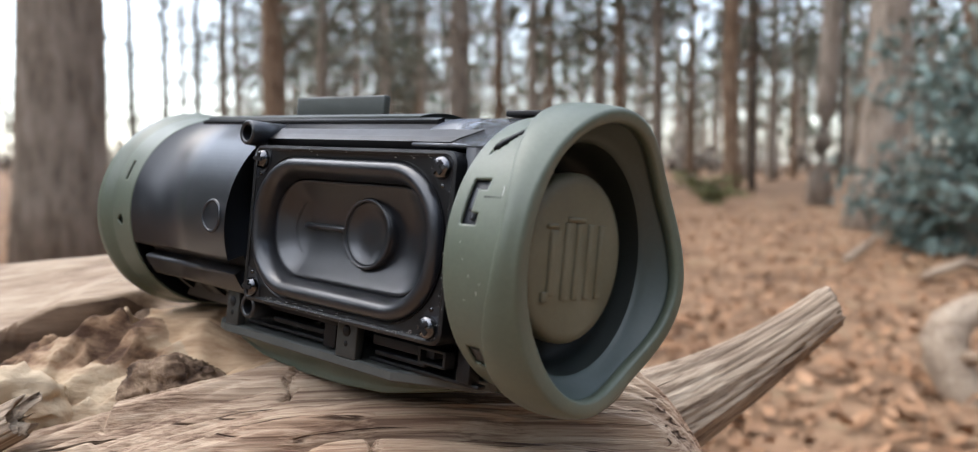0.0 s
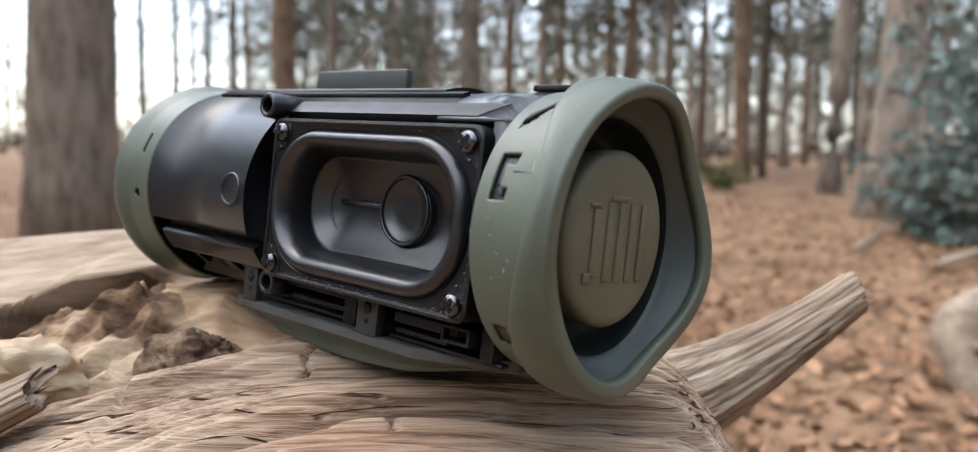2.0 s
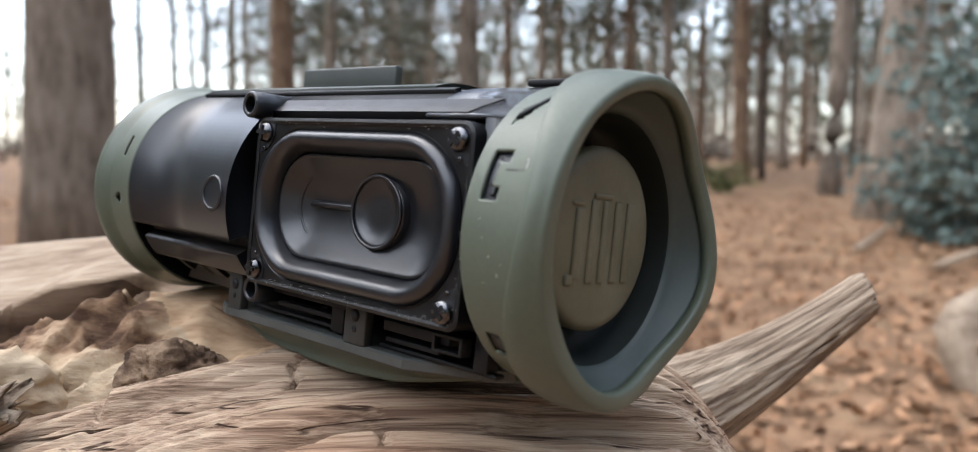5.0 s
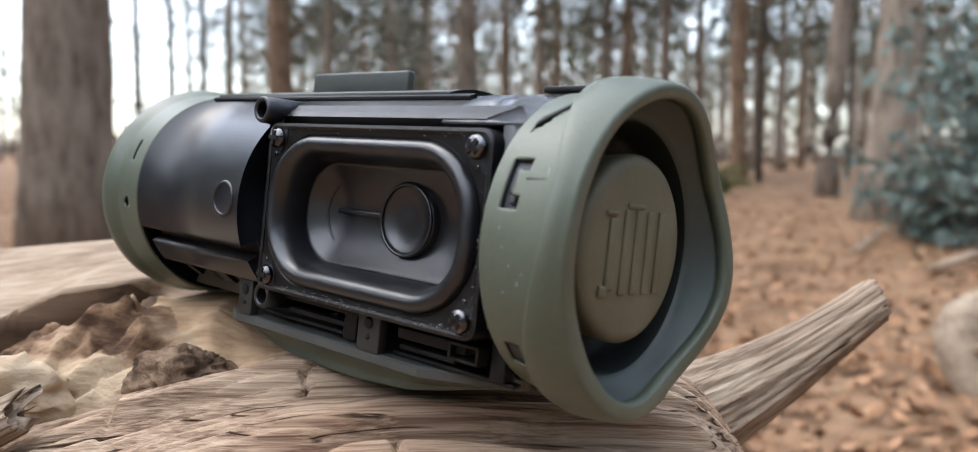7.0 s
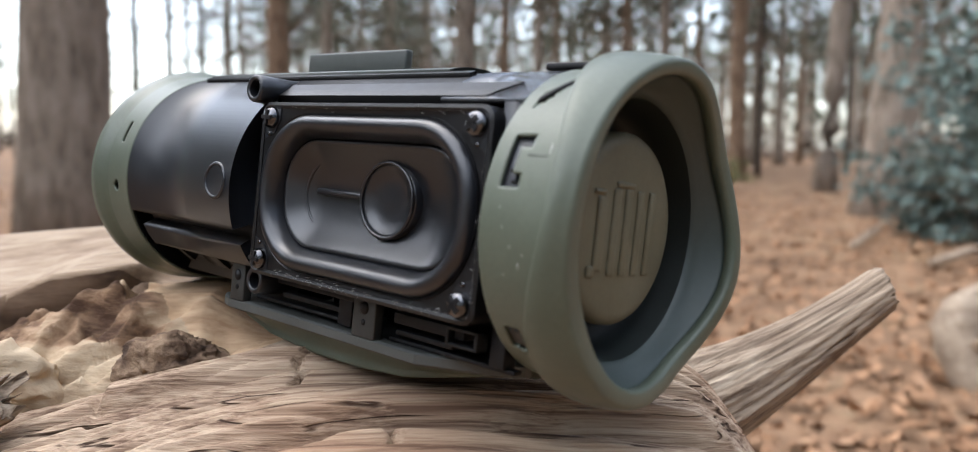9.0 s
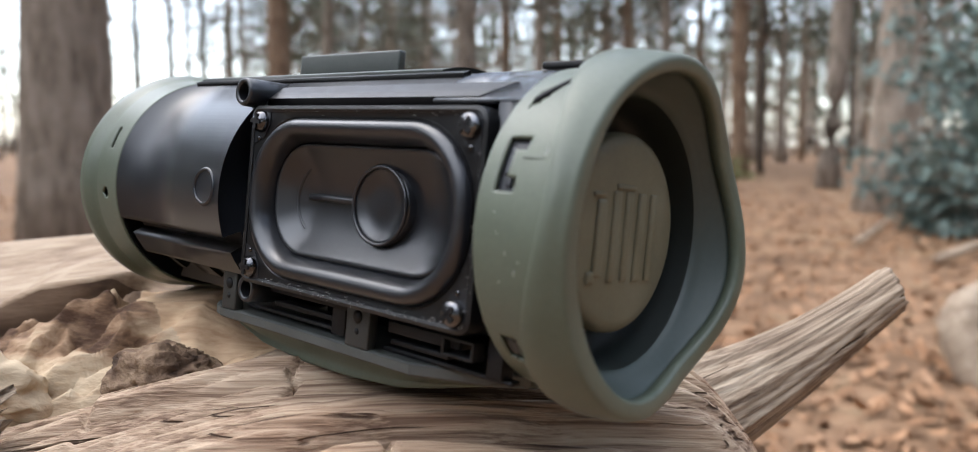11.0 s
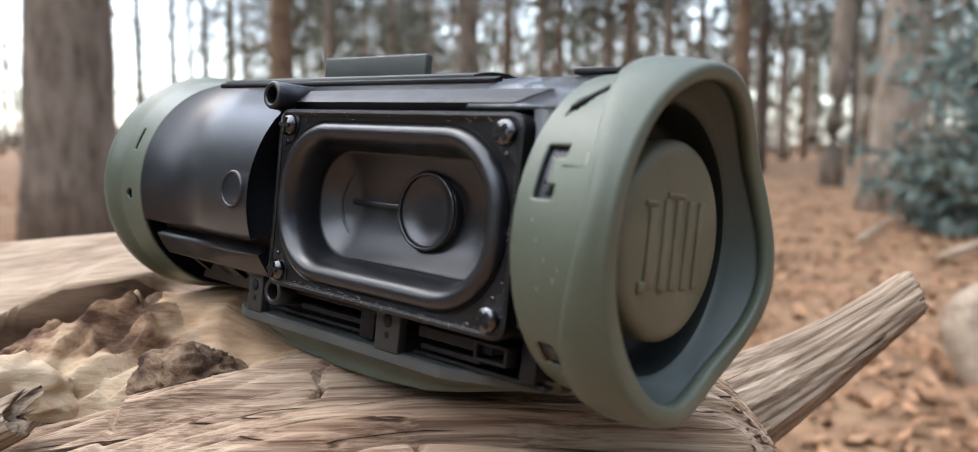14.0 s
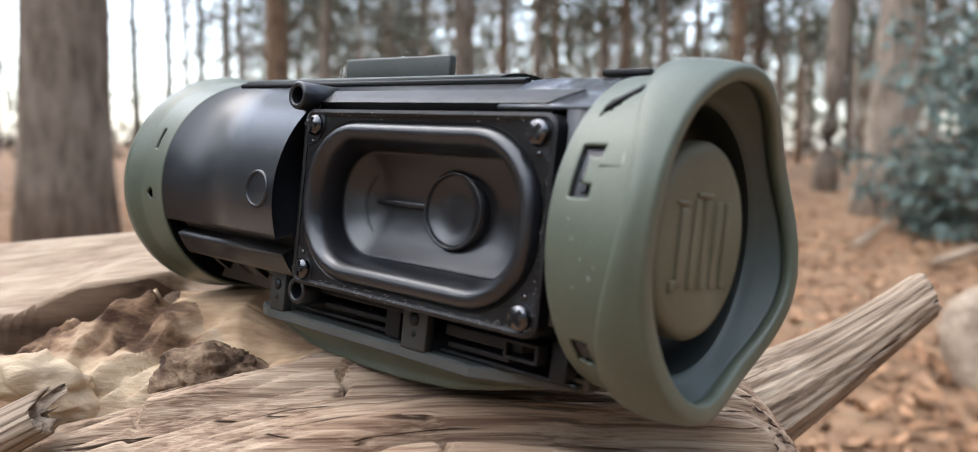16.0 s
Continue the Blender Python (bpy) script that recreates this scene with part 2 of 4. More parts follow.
def grid_mesh(bm, pts, closed_u=False, closed_v=False, skip=None):
    """Faces over a grid of points pts[i][j]."""
    vs = [[bm.verts.new(p) for p in row] for row in pts]
    nu, nv = len(vs), len(vs[0])
    for i in range(nu if closed_u else nu - 1):
        for j in range(nv if closed_v else nv - 1):
            if skip and skip(i, j):
                continue
            bm.faces.new((vs[i][j], vs[(i + 1) % nu][j], vs[(i + 1) % nu][(j + 1) % nv], vs[i][(j + 1) % nv]))
    return vs


def on_axis(x, r, deg):
    """A place on the speaker: x along its axis, r and the angle (0 front, 90 top), in metres and degrees."""
    a = radians(deg)
    return Vector((x, -r * math.cos(a), r * math.sin(a)))


def box(bm, lo, hi, bevel=0.0):
    q = bmesh.ops.create_cube(bm, size=1.0, matrix=Matrix.Translation((Vector(lo) + Vector(hi)) / 2) @ Matrix.Diagonal((*(Vector(hi) - Vector(lo)), 1)))
    if bevel:
        es = {e for v in q["verts"] for e in v.link_edges}
        bmesh.ops.bevel(bm, geom=list(es), offset=bevel, segments=2, affect="EDGES", profile=0.6)


def shell_patch(bm, x0, x1, a0, a1, r0, r1, nx=2, na=12):
    """A solid patch of a tube: x0..x1 along the axis, a0..a1 degrees, r0..r1."""
    loops = []
    for i in range(nx + 1):
        x = x0 + (x1 - x0) * i / nx
        ring = [on_axis(x, r1, a0 + (a1 - a0) * j / na) for j in range(na + 1)]
        ring += [on_axis(x, r0, a1 + (a0 - a1) * j / na) for j in range(na + 1)]
        loops.append(ring)
    vs = grid_mesh(bm, loops, closed_v=True)
    bm.faces.new(vs[0][::-1])
    bm.faces.new(vs[-1])


def prism(bm, loops, caps=True):
    vs = grid_mesh(bm, loops, closed_v=True)
    if caps:
        bm.faces.new(vs[0][::-1])
        bm.faces.new(vs[-1])
    return vs


def racetrack(hx, hz, rad, n=12):
    """An outline in x and z: half sizes hx, hz, corner radius rad, evenly from angle 0 on."""
    out = []
    for cx, cz, a0 in ((hx - rad, hz - rad, 0), (-hx + rad, hz - rad, 90), (-hx + rad, -hz + rad, 180), (hx - rad, -hz + rad, 270)):
        for j in range(n + 1):
            a = radians(a0 + 90 * j / n)
            out.append((cx + rad * math.cos(a), cz + rad * math.sin(a)))
    return out


def ease(x):
    x = min(1.0, max(0.0, x))
    return x * x * (3 - 2 * x)


MM = 0.001


# ---- ground ----
def ground_height(x, y):
    d = math.hypot(x, y)
    return (0.05 * noise.noise(Vector((x * 0.6, y * 0.6, 0.3))) + 0.02 * noise.noise(Vector((x * 2.3, y * 2.3, 1.7)))) * min(1, d / 1.5) - 0.02


def build_ground():
    bm = bmesh.new()
    rings = [0.0, 0.3, 0.6, 0.9, 1.2, 1.5, 1.8, 2.1, 2.5, 3, 3.5, 4, 4.6, 5.3, 6, 7, 8, 9.5, 11, 13, 16, 20, 26, 35, 50, 80, 140, 300, 900, 3000]
    pts = [[(r * math.sin(2 * math.pi * j / 96), r * math.cos(2 * math.pi * j / 96), ground_height(r * math.sin(2 * math.pi * j / 96), r * math.cos(2 * math.pi * j / 96))) for j in range(96)] for r in rings[1:]]
    vs = grid_mesh(bm, pts, closed_v=True)
    c = bm.verts.new((0, 0, -0.02))
    for j in range(96):
        bm.faces.new((c, vs[0][j], vs[0][(j + 1) % 96]))
    bmesh.ops.recalc_face_normals(bm, faces=bm.faces)
    ob = part("ground", bm, LITTER)
    tagged(ob, "woodland floor of brown fallen leaves", "ground", kind="structure")


build_ground()


# ---- the loudspeaker ----
R = 32.8 * MM
speaker = new("portable_speaker")
speaker.matrix_world = pose(-0.0221, 0.2233, 0.4792, -6.088, 1.822, -40.765)
tagged(speaker, "green and black portable speaker without grille, lying on dead wood", "speaker")


def section(bm, x0, x1, outline, n=1):
    prism(bm, [[(x0 + (x1 - x0) * i / n, y, z) for y, z in outline] for i in range(n + 1)])


def arc(r, a0, a1, n):
    return [(-r * math.cos(radians(a0 + (a1 - a0) * i / n)), r * math.sin(radians(a0 + (a1 - a0) * i / n))) for i in range(n + 1)]


def build_body():
    # the round half, with a lowered band along its foot
    bm = bmesh.new()
    section(bm, -99.5 * MM, -42 * MM, arc(R, -21, 244, 110) + arc(31.2 * MM, 244, 290, 18) + arc(27.5 * MM, 290.5, 338.5, 16))
    part("body_shell", bm, BLACK, speaker, "glossy black plastic tube")
    # the half behind the driver: a flat seat in front, an open channel below
    bm = bmesh.new()
    flat = -22.6 * MM
    a = math.degrees(math.acos(22.6 / 32.8))
    outline = arc(R, a, 262, 80) + arc(26 * MM, 262, 312, 20) + [(flat, -19.3 * MM), (flat, 0)]
    section(bm, -42 * MM, -39 * MM, outline)
    section(bm, 39 * MM, 45 * MM, outline)
    deep = [(y if y > flat + 1e-6 else -9 * MM, z) for y, z in outline]
    section(bm, -39 * MM, 39 * MM, deep)
    part("driver_seat", bm, BLACK, speaker, "black plastic housing behind the driver")
    # end collar below the front cap
    bm = bmesh.new()
    grid_mesh(bm, [[(x * MM, y, z) for y, z in arc(32.3 * MM, 0, 357, 119)] for x in (44, 60)], closed_v=True)
    part("inner_collar", bm, BLACK, speaker)
    # patch added on the tube; its grey stands for reflected sky
    bm = bmesh.new()
    shell_patch(bm, 21 * MM, 45.5 * MM, 46, 84, 32 * MM, 33.0 * MM, 1, 24)
    part("sheen_band", bm, SHEEN, speaker, "polished black plastic, greyed for the sky's sheen")
    bm = bmesh.new()
    section(bm, -113 * MM, -98 * MM, arc(32.2 * MM, 0, 357, 119))
    part("inner_collar", bm, MATTE, speaker)


build_body()


def build_top():
    bm = bmesh.new()
    shell_patch(bm, -92 * MM, 12 * MM, 70, 118, 32 * MM, 34.4 * MM, 1, 16)
    part("control_panel", bm, GREYCLIP, speaker, "dark rubber control strip")
    bm = bmesh.new()
    shell_patch(bm, -92.3 * MM, 20 * MM, 66.5, 70.5, 32.4 * MM, 33.9 * MM, 1, 4)
    part("panel_edge", bm, MATTE, speaker)
    # matte black strip laid on the tube as the recess's shadow
    bm = bmesh.new()
    shell_patch(bm, -42 * MM, 21 * MM, 58.5, 66, 31 * MM, 32.95 * MM, 1, 6)
    part("groove_shade", bm, MATTE, speaker)
    # slanted-ended bar above the driver
    bm = bmesh.new()
    loops = []
    for ang, x1 in ((47.5, 33.5), (51, 35.5), (57.5, 39.5)):
        loops.append([on_axis(x * MM, 33.3 * MM, ang) for x in (-40, x1)] + [on_axis(x * MM, 31 * MM, ang) for x in (x1, -40)])
    prism(bm, loops)
    bmesh.ops.recalc_face_normals(bm, faces=bm.faces)
    part("bezel_bar", bm, FRAME, speaker, smooth=False)
    # raised block with rounded edges
    bm = bmesh.new()
    box(bm, (-60 * MM, 1.0 * MM, 33 * MM), (-17.2 * MM, 3.6 * MM, 40.8 * MM), 0.7 * MM)
    part("top_block", bm, GREYCLIP, speaker, "grey-green rubber block on the top")
    bm = bmesh.new()
    box(bm, (33 * MM, -3 * MM, 33.4 * MM), (45 * MM, 3 * MM, 35.0 * MM), 0.5 * MM)
    part("top_button", bm, MATTE, speaker)
    # open screw post by the driver's corner
    bm = bmesh.new()
    prof = ((-27.5, 2.3), (-27.8, 2.6), (-27.8, 3.3), (-27.3, 3.6), (-15, 3.9), (-15, 2.2), (-27.5, 2.2))
    pts = [[(-42.6 * MM + r * MM * math.cos(2 * math.pi * j / 24), y * MM, 25.6 * MM + r * MM * math.sin(2 * math.pi * j / 24)) for j in range(24)] for y, r in prof]
    grid_mesh(bm, pts, closed_v=True)
    bmesh.ops.recalc_face_normals(bm, faces=bm.faces)
    post = part("screw_post", bm, BLACK, speaker)
    low = new("screw_post", post.data)
    low.parent = speaker
    low.location = (1.0 * MM, 4.5 * MM, -50.5 * MM)
    # round moulding mark on the tube
    bm = bmesh.new()
    pts = []
    for i in range(40):
        a = 2 * math.pi * i / 40
        ring = []
        for j in range(8):
            b = 2 * math.pi * j / 8
            rr = 4.5 * MM + 0.55 * MM * math.cos(b)
            z = rr * math.sin(a) + 0.6 * MM
            ring.append((-49.3 * MM + rr * math.cos(a), -math.sqrt(R * R - z * z) + 0.05 * MM - 0.45 * MM * math.sin(b), z))
        pts.append(ring)
    grid_mesh(bm, pts, closed_u=True, closed_v=True)
    bmesh.ops.recalc_face_normals(bm, faces=bm.faces)
    part("moulded_ring", bm, BLACK, speaker)


build_top()


LOBES = (15, 55, 97, 145, 195, 240, 285, 335)


def round_lip(deg, values):
    """A smooth run of values round the lip, given at its crests and hollows."""
    d = (deg - LOBES[0]) % 360
    for k in range(8):
        a, b = LOBES[k] - LOBES[0], (LOBES[(k + 1) % 8] - LOBES[0]) % 360 or 360
        if a <= d <= b:
            return values[k] + (values[(k + 1) % 8] - values[k]) * ease((d - a) / (b - a))
    return values[0]


def lip_shape(deg):
    """The lip's front x, outer and inner radius, in mm."""
    x = round_lip(deg, (66.3, 65.8, 66.3, 63.5, 66.8, 63.5, 66.1, 65.2))
    ro = round_lip(deg, (35.1, 34.2, 35.8, 35.0, 36.6, 35.2, 35.6, 34.5))
    return x, ro, ro - round_lip(deg, (4.4, 3.2, 3.7, 4.4, 4.2, 4.4, 4.1, 5.2))


def cap_grid(bm, side, profile_at, n_ang=360, skip=None):
    """A cap round the axis; profile_at(deg) gives its (x, r) in mm from the seam to the lip."""
    pts = []
    for j in range(n_ang):
        deg = 360 * j / n_ang
        pts.append([on_axis(x * MM * side, r * MM, deg) for x, r in profile_at(deg)])
    grid_mesh(bm, pts, closed_u=True, skip=skip)


def wrap(deg):
    return (deg + 180) % 360 - 180


def hook_hole(x, deg):
    d = wrap(deg)
    hook = 48.2 < x < 53.2 and 11.0 < d < 29.0 and not (51.0 < x and d < 24.5 and (x > 52.6 or d > 15.5))
    top = 48.3 < x < 53.5 and abs(d - 45.5 - 2.8 * (x - 49.0) - 0.8 * math.sin(1.8 * (x - 48))) < 4.4
    low = 47.6 < x < 52.0 and -46.5 - 0.6 * (x - 48) < d < -36.5
    under = 50 < x < 54 and -66 < d < -60
    return hook or top or low or under


def rear_hole(x, deg):
    d = wrap(deg)
    return (104.0 < x < 105.4 and 15.5 < d < 27) or ((x - 104.8) ** 2 + ((d + 8) * 0.58) ** 2 < 2.4)


def build_caps():
    xs = [44.8 + 0.5 * i for i in range(19)]

    def front(deg):
        xw = 57.9 + 3.6 * math.cos(radians(3 * (deg - 10)))
        x_lip, ro, ri = lip_shape(deg)
        rb = 36.6
        p = [(44.6, 32.6), (44.7, 33.1)] + [(x, 33.2 + 0.045 * (x - 44.8)) for x in xs]
        p = [q for q in p if q[0] < 53.9]
        last = p[-1][0]
        for f in (0.25, 0.5, 0.75, 1.0):
            x = last + (xw - 0.9 - last) * f
            p.append((x, 33.2 + 0.045 * (x - 44.8)))
        r0 = p[-1][1]
        p += [(xw - 0.45, r0 + 0.12), (xw - 0.2, r0 + 0.5), (xw - 0.05, r0 + 1.2), (xw + 0.1, rb - 0.5), (xw + 0.4, rb - 0.1), (xw + 0.9, rb)]
        p += [(xw + 0.9 + (x_lip - xw - 2.0) * f, rb + (ro - rb) * f * f) for f in (0.35, 0.7, 0.9)]
        p += [(x_lip - 0.75, ro - 0.12), (x_lip - 0.3, ro - 0.35), (x_lip - 0.05, ro - 0.75), (x_lip + 0.05, ro - 1.2)]
        p += [(x_lip, ro * 0.5 + ri * 0.5 + 0.1), (x_lip - 0.15, ri + 0.75), (x_lip - 0.4, ri + 0.3), (x_lip - 0.9, ri + 0.05), (x_lip - 2.6, ri)]
        return p

    ex = [q[0] for q in front(0)]
    bm = bmesh.new()
    cap_grid(bm, 1, front, 400, lambda i, j: j < 22 and ex[j] < 60 and hook_hole((front(i * 0.9)[j][0] + front(i * 0.9)[j + 1][0]) / 2, (i + 0.5) * 0.9))
    bmesh.ops.recalc_face_normals(bm, faces=bm.faces)
    cap = part("front_cap", bm, GREEN, speaker, "matt green rubber end cap with wavy lip")
    so = cap.modifiers.new("thick", "SOLIDIFY")
    so.thickness, so.offset = 0.8 * MM, -1

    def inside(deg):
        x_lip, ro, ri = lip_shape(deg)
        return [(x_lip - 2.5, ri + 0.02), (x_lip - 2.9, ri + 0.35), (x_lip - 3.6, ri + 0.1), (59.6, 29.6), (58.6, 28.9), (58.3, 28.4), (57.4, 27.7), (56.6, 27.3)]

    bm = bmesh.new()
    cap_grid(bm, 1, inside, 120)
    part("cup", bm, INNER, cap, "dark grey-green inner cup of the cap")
    bm = bmesh.new()
    shell_patch(bm, 53.2 * MM, 57.8 * MM, 21.4, 21.62, 33 * MM, 33.80 * MM, 6, 1)
    part("seam_line", bm, MATTE, cap)
    bm = bmesh.new()
    shell_patch(bm, 49.6 * MM, 51.0 * MM, 16.0, 25.2, 32.4 * MM, 33.1 * MM, 1, 8)
    part("clip_tongue", bm, BLACK, cap)
    bm = bmesh.new()
    shell_patch(bm, 50.4 * MM, 51.6 * MM, 12.6, 15.6, 32.4 * MM, 33.1 * MM, 1, 4)
    part("clip_tongue", bm, BLACK, cap)
    bm = bmesh.new()
    shell_patch(bm, 48.6 * MM, 51.6 * MM, -45.5, -38.5, 32.0 * MM, 33.0 * MM, 1, 5)
    part("clip_tongue", bm, BRACKET, cap)
    bm = bmesh.new()
    prism(bm, [[on_axis(x * MM, r * MM, 45.8 + 2.8 * (x - 49.0) + q) for r, q in ((32.3, -1.6), (33.7, -1.3), (33.9, 0.6), (33.2, 1.6))] for x in (48.6, 49.8, 51.0, 52.2, 53.2)])
    bmesh.ops.recalc_face_normals(bm, faces=bm.faces)
    part("clip_tongue", bm, MATTE, cap)
    # matte black patch added inside the top slot, for its shade
    bm = bmesh.new()
    shell_patch(bm, 46.5 * MM, 55 * MM, 34, 64, 32.0 * MM, 32.55 * MM, 1, 16)
    part("slot_shade", bm, MATTE, cap)
    # scuffs
    for deg, x, l in ((22.2, 57.9, 1.6), (-8, 52.5, 0.5), (-14, 54.5, 0.9), (-2, 50.5, 0.3), (-17, 50.8, 0.3), (25, 57.6, 0.5), (-10, 55.6, 0.4), (4, 49.4, 0.3)):
        bm = bmesh.new()
        r = 33.2 + 0.045 * (x - 44.8)
        da = l / r * 57
        shell_patch(bm, (x - 0.08) * MM, (x + 0.1) * MM, deg, deg + da, (r - 0.1) * MM, (r + 0.05) * MM, 1, 2)
        part("scuff", bm, PAINT, cap)

    def rear(deg):
        w = math.cos(radians(3 * (deg + 10)))
        p = [(98.6, 32.5), (98.7, 33.0)] + [(99.0 + 0.5 * i, 33.1 + 0.03 * i) for i in range(23)]
        p += [(111.5, 34.4), (113.8, 35.4 + 0.3 * w), (116.4, 35.7 + 0.4 * w), (117.6, 34.9), (117.9, 32.8), (117.4, 31.2), (115.5, 30.2), (108, 29)]
        return p

    ex2 = [q[0] for q in rear(0)]
    bm = bmesh.new()
    cap_grid(bm, -1, rear, 400, lambda i, j: j < 24 and rear_hole((ex2[j] + ex2[j + 1]) / 2, (i + 0.5) * 0.9))
    bmesh.ops.recalc_face_normals(bm, faces=bm.faces)
    cap2 = part("rear_cap", bm, GREEN, speaker, "matt green rubber end cap")
    so = cap2.modifiers.new("thick", "SOLIDIFY")
    so.thickness, so.offset = 0.8 * MM, -1
    bm = bmesh.new()
    section(bm, -108 * MM, -106 * MM, arc(29.5 * MM, 0, 357, 60))
    part("rear_radiator", bm, MATTE, speaker)


build_caps()


def build_radiator():
    # fixed rubber surround, then the disc that pumps in and out
    bm = bmesh.new()
    prof = [(57.0, 27.35), (55.0, 27.2), (51.5, 26.8), (49.0, 26.0), (47.5, 24.6), (46.5, 22.8), (44, 20.6), (43, 18.8)]
    pts = [[on_axis(x * MM, r * MM, 5 * j) for x, r in prof] for j in range(72)]
    grid_mesh(bm, pts, closed_u=True)
    part("radiator_surround", bm, DARKRUBBER, speaker, "very dark green rubber surround")
    bm = bmesh.new()
    prof = [(-11.5, 19.6), (-3.0, 20.4), (-1.6, 20.3), (-0.8, 19.8), (-0.25, 18.9), (0.0, 17.6), (0.2, 10), (0.25, 0.01)]
    pts = [[on_axis(x * MM, r * MM, 5 * j) for x, r in prof] for j in range(72)]
    grid_mesh(bm, pts, closed_u=True)
    bmesh.ops.recalc_face_normals(bm, faces=bm.faces)
    disc = part("radiator_disc", bm, OLIVE, speaker, "olive green radiator disc with raised plain bars")
    # the raised mark, as plain upright bars
    for y0, y1, z0, z1 in ((-11.4, -8.6, -8.5, 6.5), (-13.4, -11.0, -9.8, -7.4), (-6.0, -3.6, -9.5, 8.5), (-1.4, 0.8, -9.5, 8.5), (-5.2, 1.6, 8.7, 9.9), (3.4, 5.8, -9.5, 8.5), (8.2, 10.6, -9.5, 8.5), (-13.0, -9.0, 7.0, 8.0)):
        bm = bmesh.new()
        box(bm, (0.0, y0 * MM, z0 * MM), (0.75 * MM, y1 * MM, z1 * MM), 0.42 * MM)
        part("raised_bar", bm, OLIVE, disc)
    return disc


radiator_disc = build_radiator()


def build_driver():
    # frame plate with a racetrack opening
    outer, hole = racetrack(39.8 * MM, 22.2 * MM, 3.2 * MM), racetrack(37.2 * MM, 19.2 * MM, 17.6 * MM)
    rim_o, rim_i = racetrack(39.0 * MM, 21.4 * MM, 2.6 * MM), racetrack(38.4 * MM, 20.8 * MM, 2.2 * MM)
    lip = racetrack(37.7 * MM, 19.7 * MM, 18.0 * MM)
    bm = bmesh.new()
    loops = [[(x, y * MM, z) for x, z in o] for o, y in ((outer, -19), (outer, -26.2), (rim_o, -26.5), (rim_i, -26.2), (rim_i, -25.9), (lip, -25.7), (lip, -26.2), (hole, -25.8), (hole, -12))]
    grid_mesh(bm, loops, closed_v=True)
    bmesh.ops.recalc_face_normals(bm, faces=bm.faces)
    plate = part("driver_frame", bm, FRAME, speaker, "black plastic driver frame with raised edge", smooth=False)
    for sx, sz in ((-1, 1), (1, 1), (-1, -1), (1, -1)):
        cx, cz = sx * 35.4, sz * 18.2
        # pocket floor: a darker slab round the screw
        bm = bmesh.new()
        w = [(3.2, 3.4), (-3.3, 3.4), (-3.3, -0.5), (-1.2, -3.8), (3.2, -5.6)]
        ring = [(sx * a + cx, sz * b + cz) for a, b in w]
        prism(bm, [[(x * MM, y * MM, z * MM) for x, z in ring] for y in (-25.0, -26.02)])
        bmesh.ops.recalc_face_normals(bm, faces=bm.faces)
        part("screw_pocket", bm, BLACK, plate, smooth=False)
        bm = bmesh.new()
        prof = [(2.7, -25.6), (2.75, -26.5), (2.5, -27.3), (1.9, -27.8), (1.0, -28.05), (0.01, -28.1)]
        pts = [[((cx + r * math.cos(2 * math.pi * j / 24)) * MM, y * MM, (cz + r * math.sin(2 * math.pi * j / 24)) * MM) for r, y in prof] for j in range(24)]
        grid_mesh(bm, pts, closed_u=True)
        bmesh.ops.recalc_face_normals(bm, faces=bm.faces)
        screw = part("screw", bm, STEEL, plate, "dark steel cross-head screw")
        for q in (0, 1):
            bm = bmesh.new()
            box(bm, (-1.9 * MM, -28.3 * MM, -0.5 * MM), (1.9 * MM, -27.2 * MM, 0.5 * MM))
            bmesh.ops.rotate(bm, cent=(0, 0, 0), matrix=Matrix.Rotation(radians(25 + 20 * sx + 90 * q), 3, "Y"), verts=bm.verts)
            bmesh.ops.translate(bm, vec=(cx * MM, 0, cz * MM), verts=bm.verts)
            part("cross_slot", bm, MATTE, screw, smooth=False)
        bm = bmesh.new()
        pts = [[((cx - sx * -0.6 + r * math.cos(2 * math.pi * j / 12)) * MM, y * MM, (cz - sz * 4.1 + r * math.sin(2 * math.pi * j / 12)) * MM) for r, y in ((0.55, -25.9), (0.55, -26.4), (0.3, -26.5), (0.01, -26.5))] for j in range(12)]
        grid_mesh(bm, pts, closed_u=True)
        part("pin", bm, STEEL, plate)
    rng = random.Random(12)
    bm = bmesh.new()
    for i in range(150):
        if i < 95:
            x, z = rng.uniform(-30, 39), rng.uniform(-21.9, -20.0)
        elif i < 130:
            x, z = rng.uniform(37.9, 39.3), rng.uniform(-18, 14)
        else:
            x, z = rng.uniform(-38, 38), rng.choice((-1, 1)) * rng.uniform(19.8, 21.6)
        d = rng.uniform(0.025, 0.07)
        box(bm, ((x - d) * MM, -26.56 * MM, (z - d) * MM), ((x + d * rng.uniform(0.6, 2)) * MM, -25.8 * MM, (z + d) * MM))
    tagged(part("dust", bm, PAINT, plate, "pale grey dust specks"), kind="stuff")
    # rubber roll round the opening, fixed at its rim
    def oval_loops(prof):
        loops = []
        for d, y in prof:
            hx, hz = 36.9 + d, max(18.9 + d, 0.3)
            loops.append([(x * MM, y * MM, z * MM) for x, z in racetrack(hx, hz, max(0.15, min(17.4 + 0.95 * d, hz * 0.99)), 16)])
        return loops
    bm = bmesh.new()
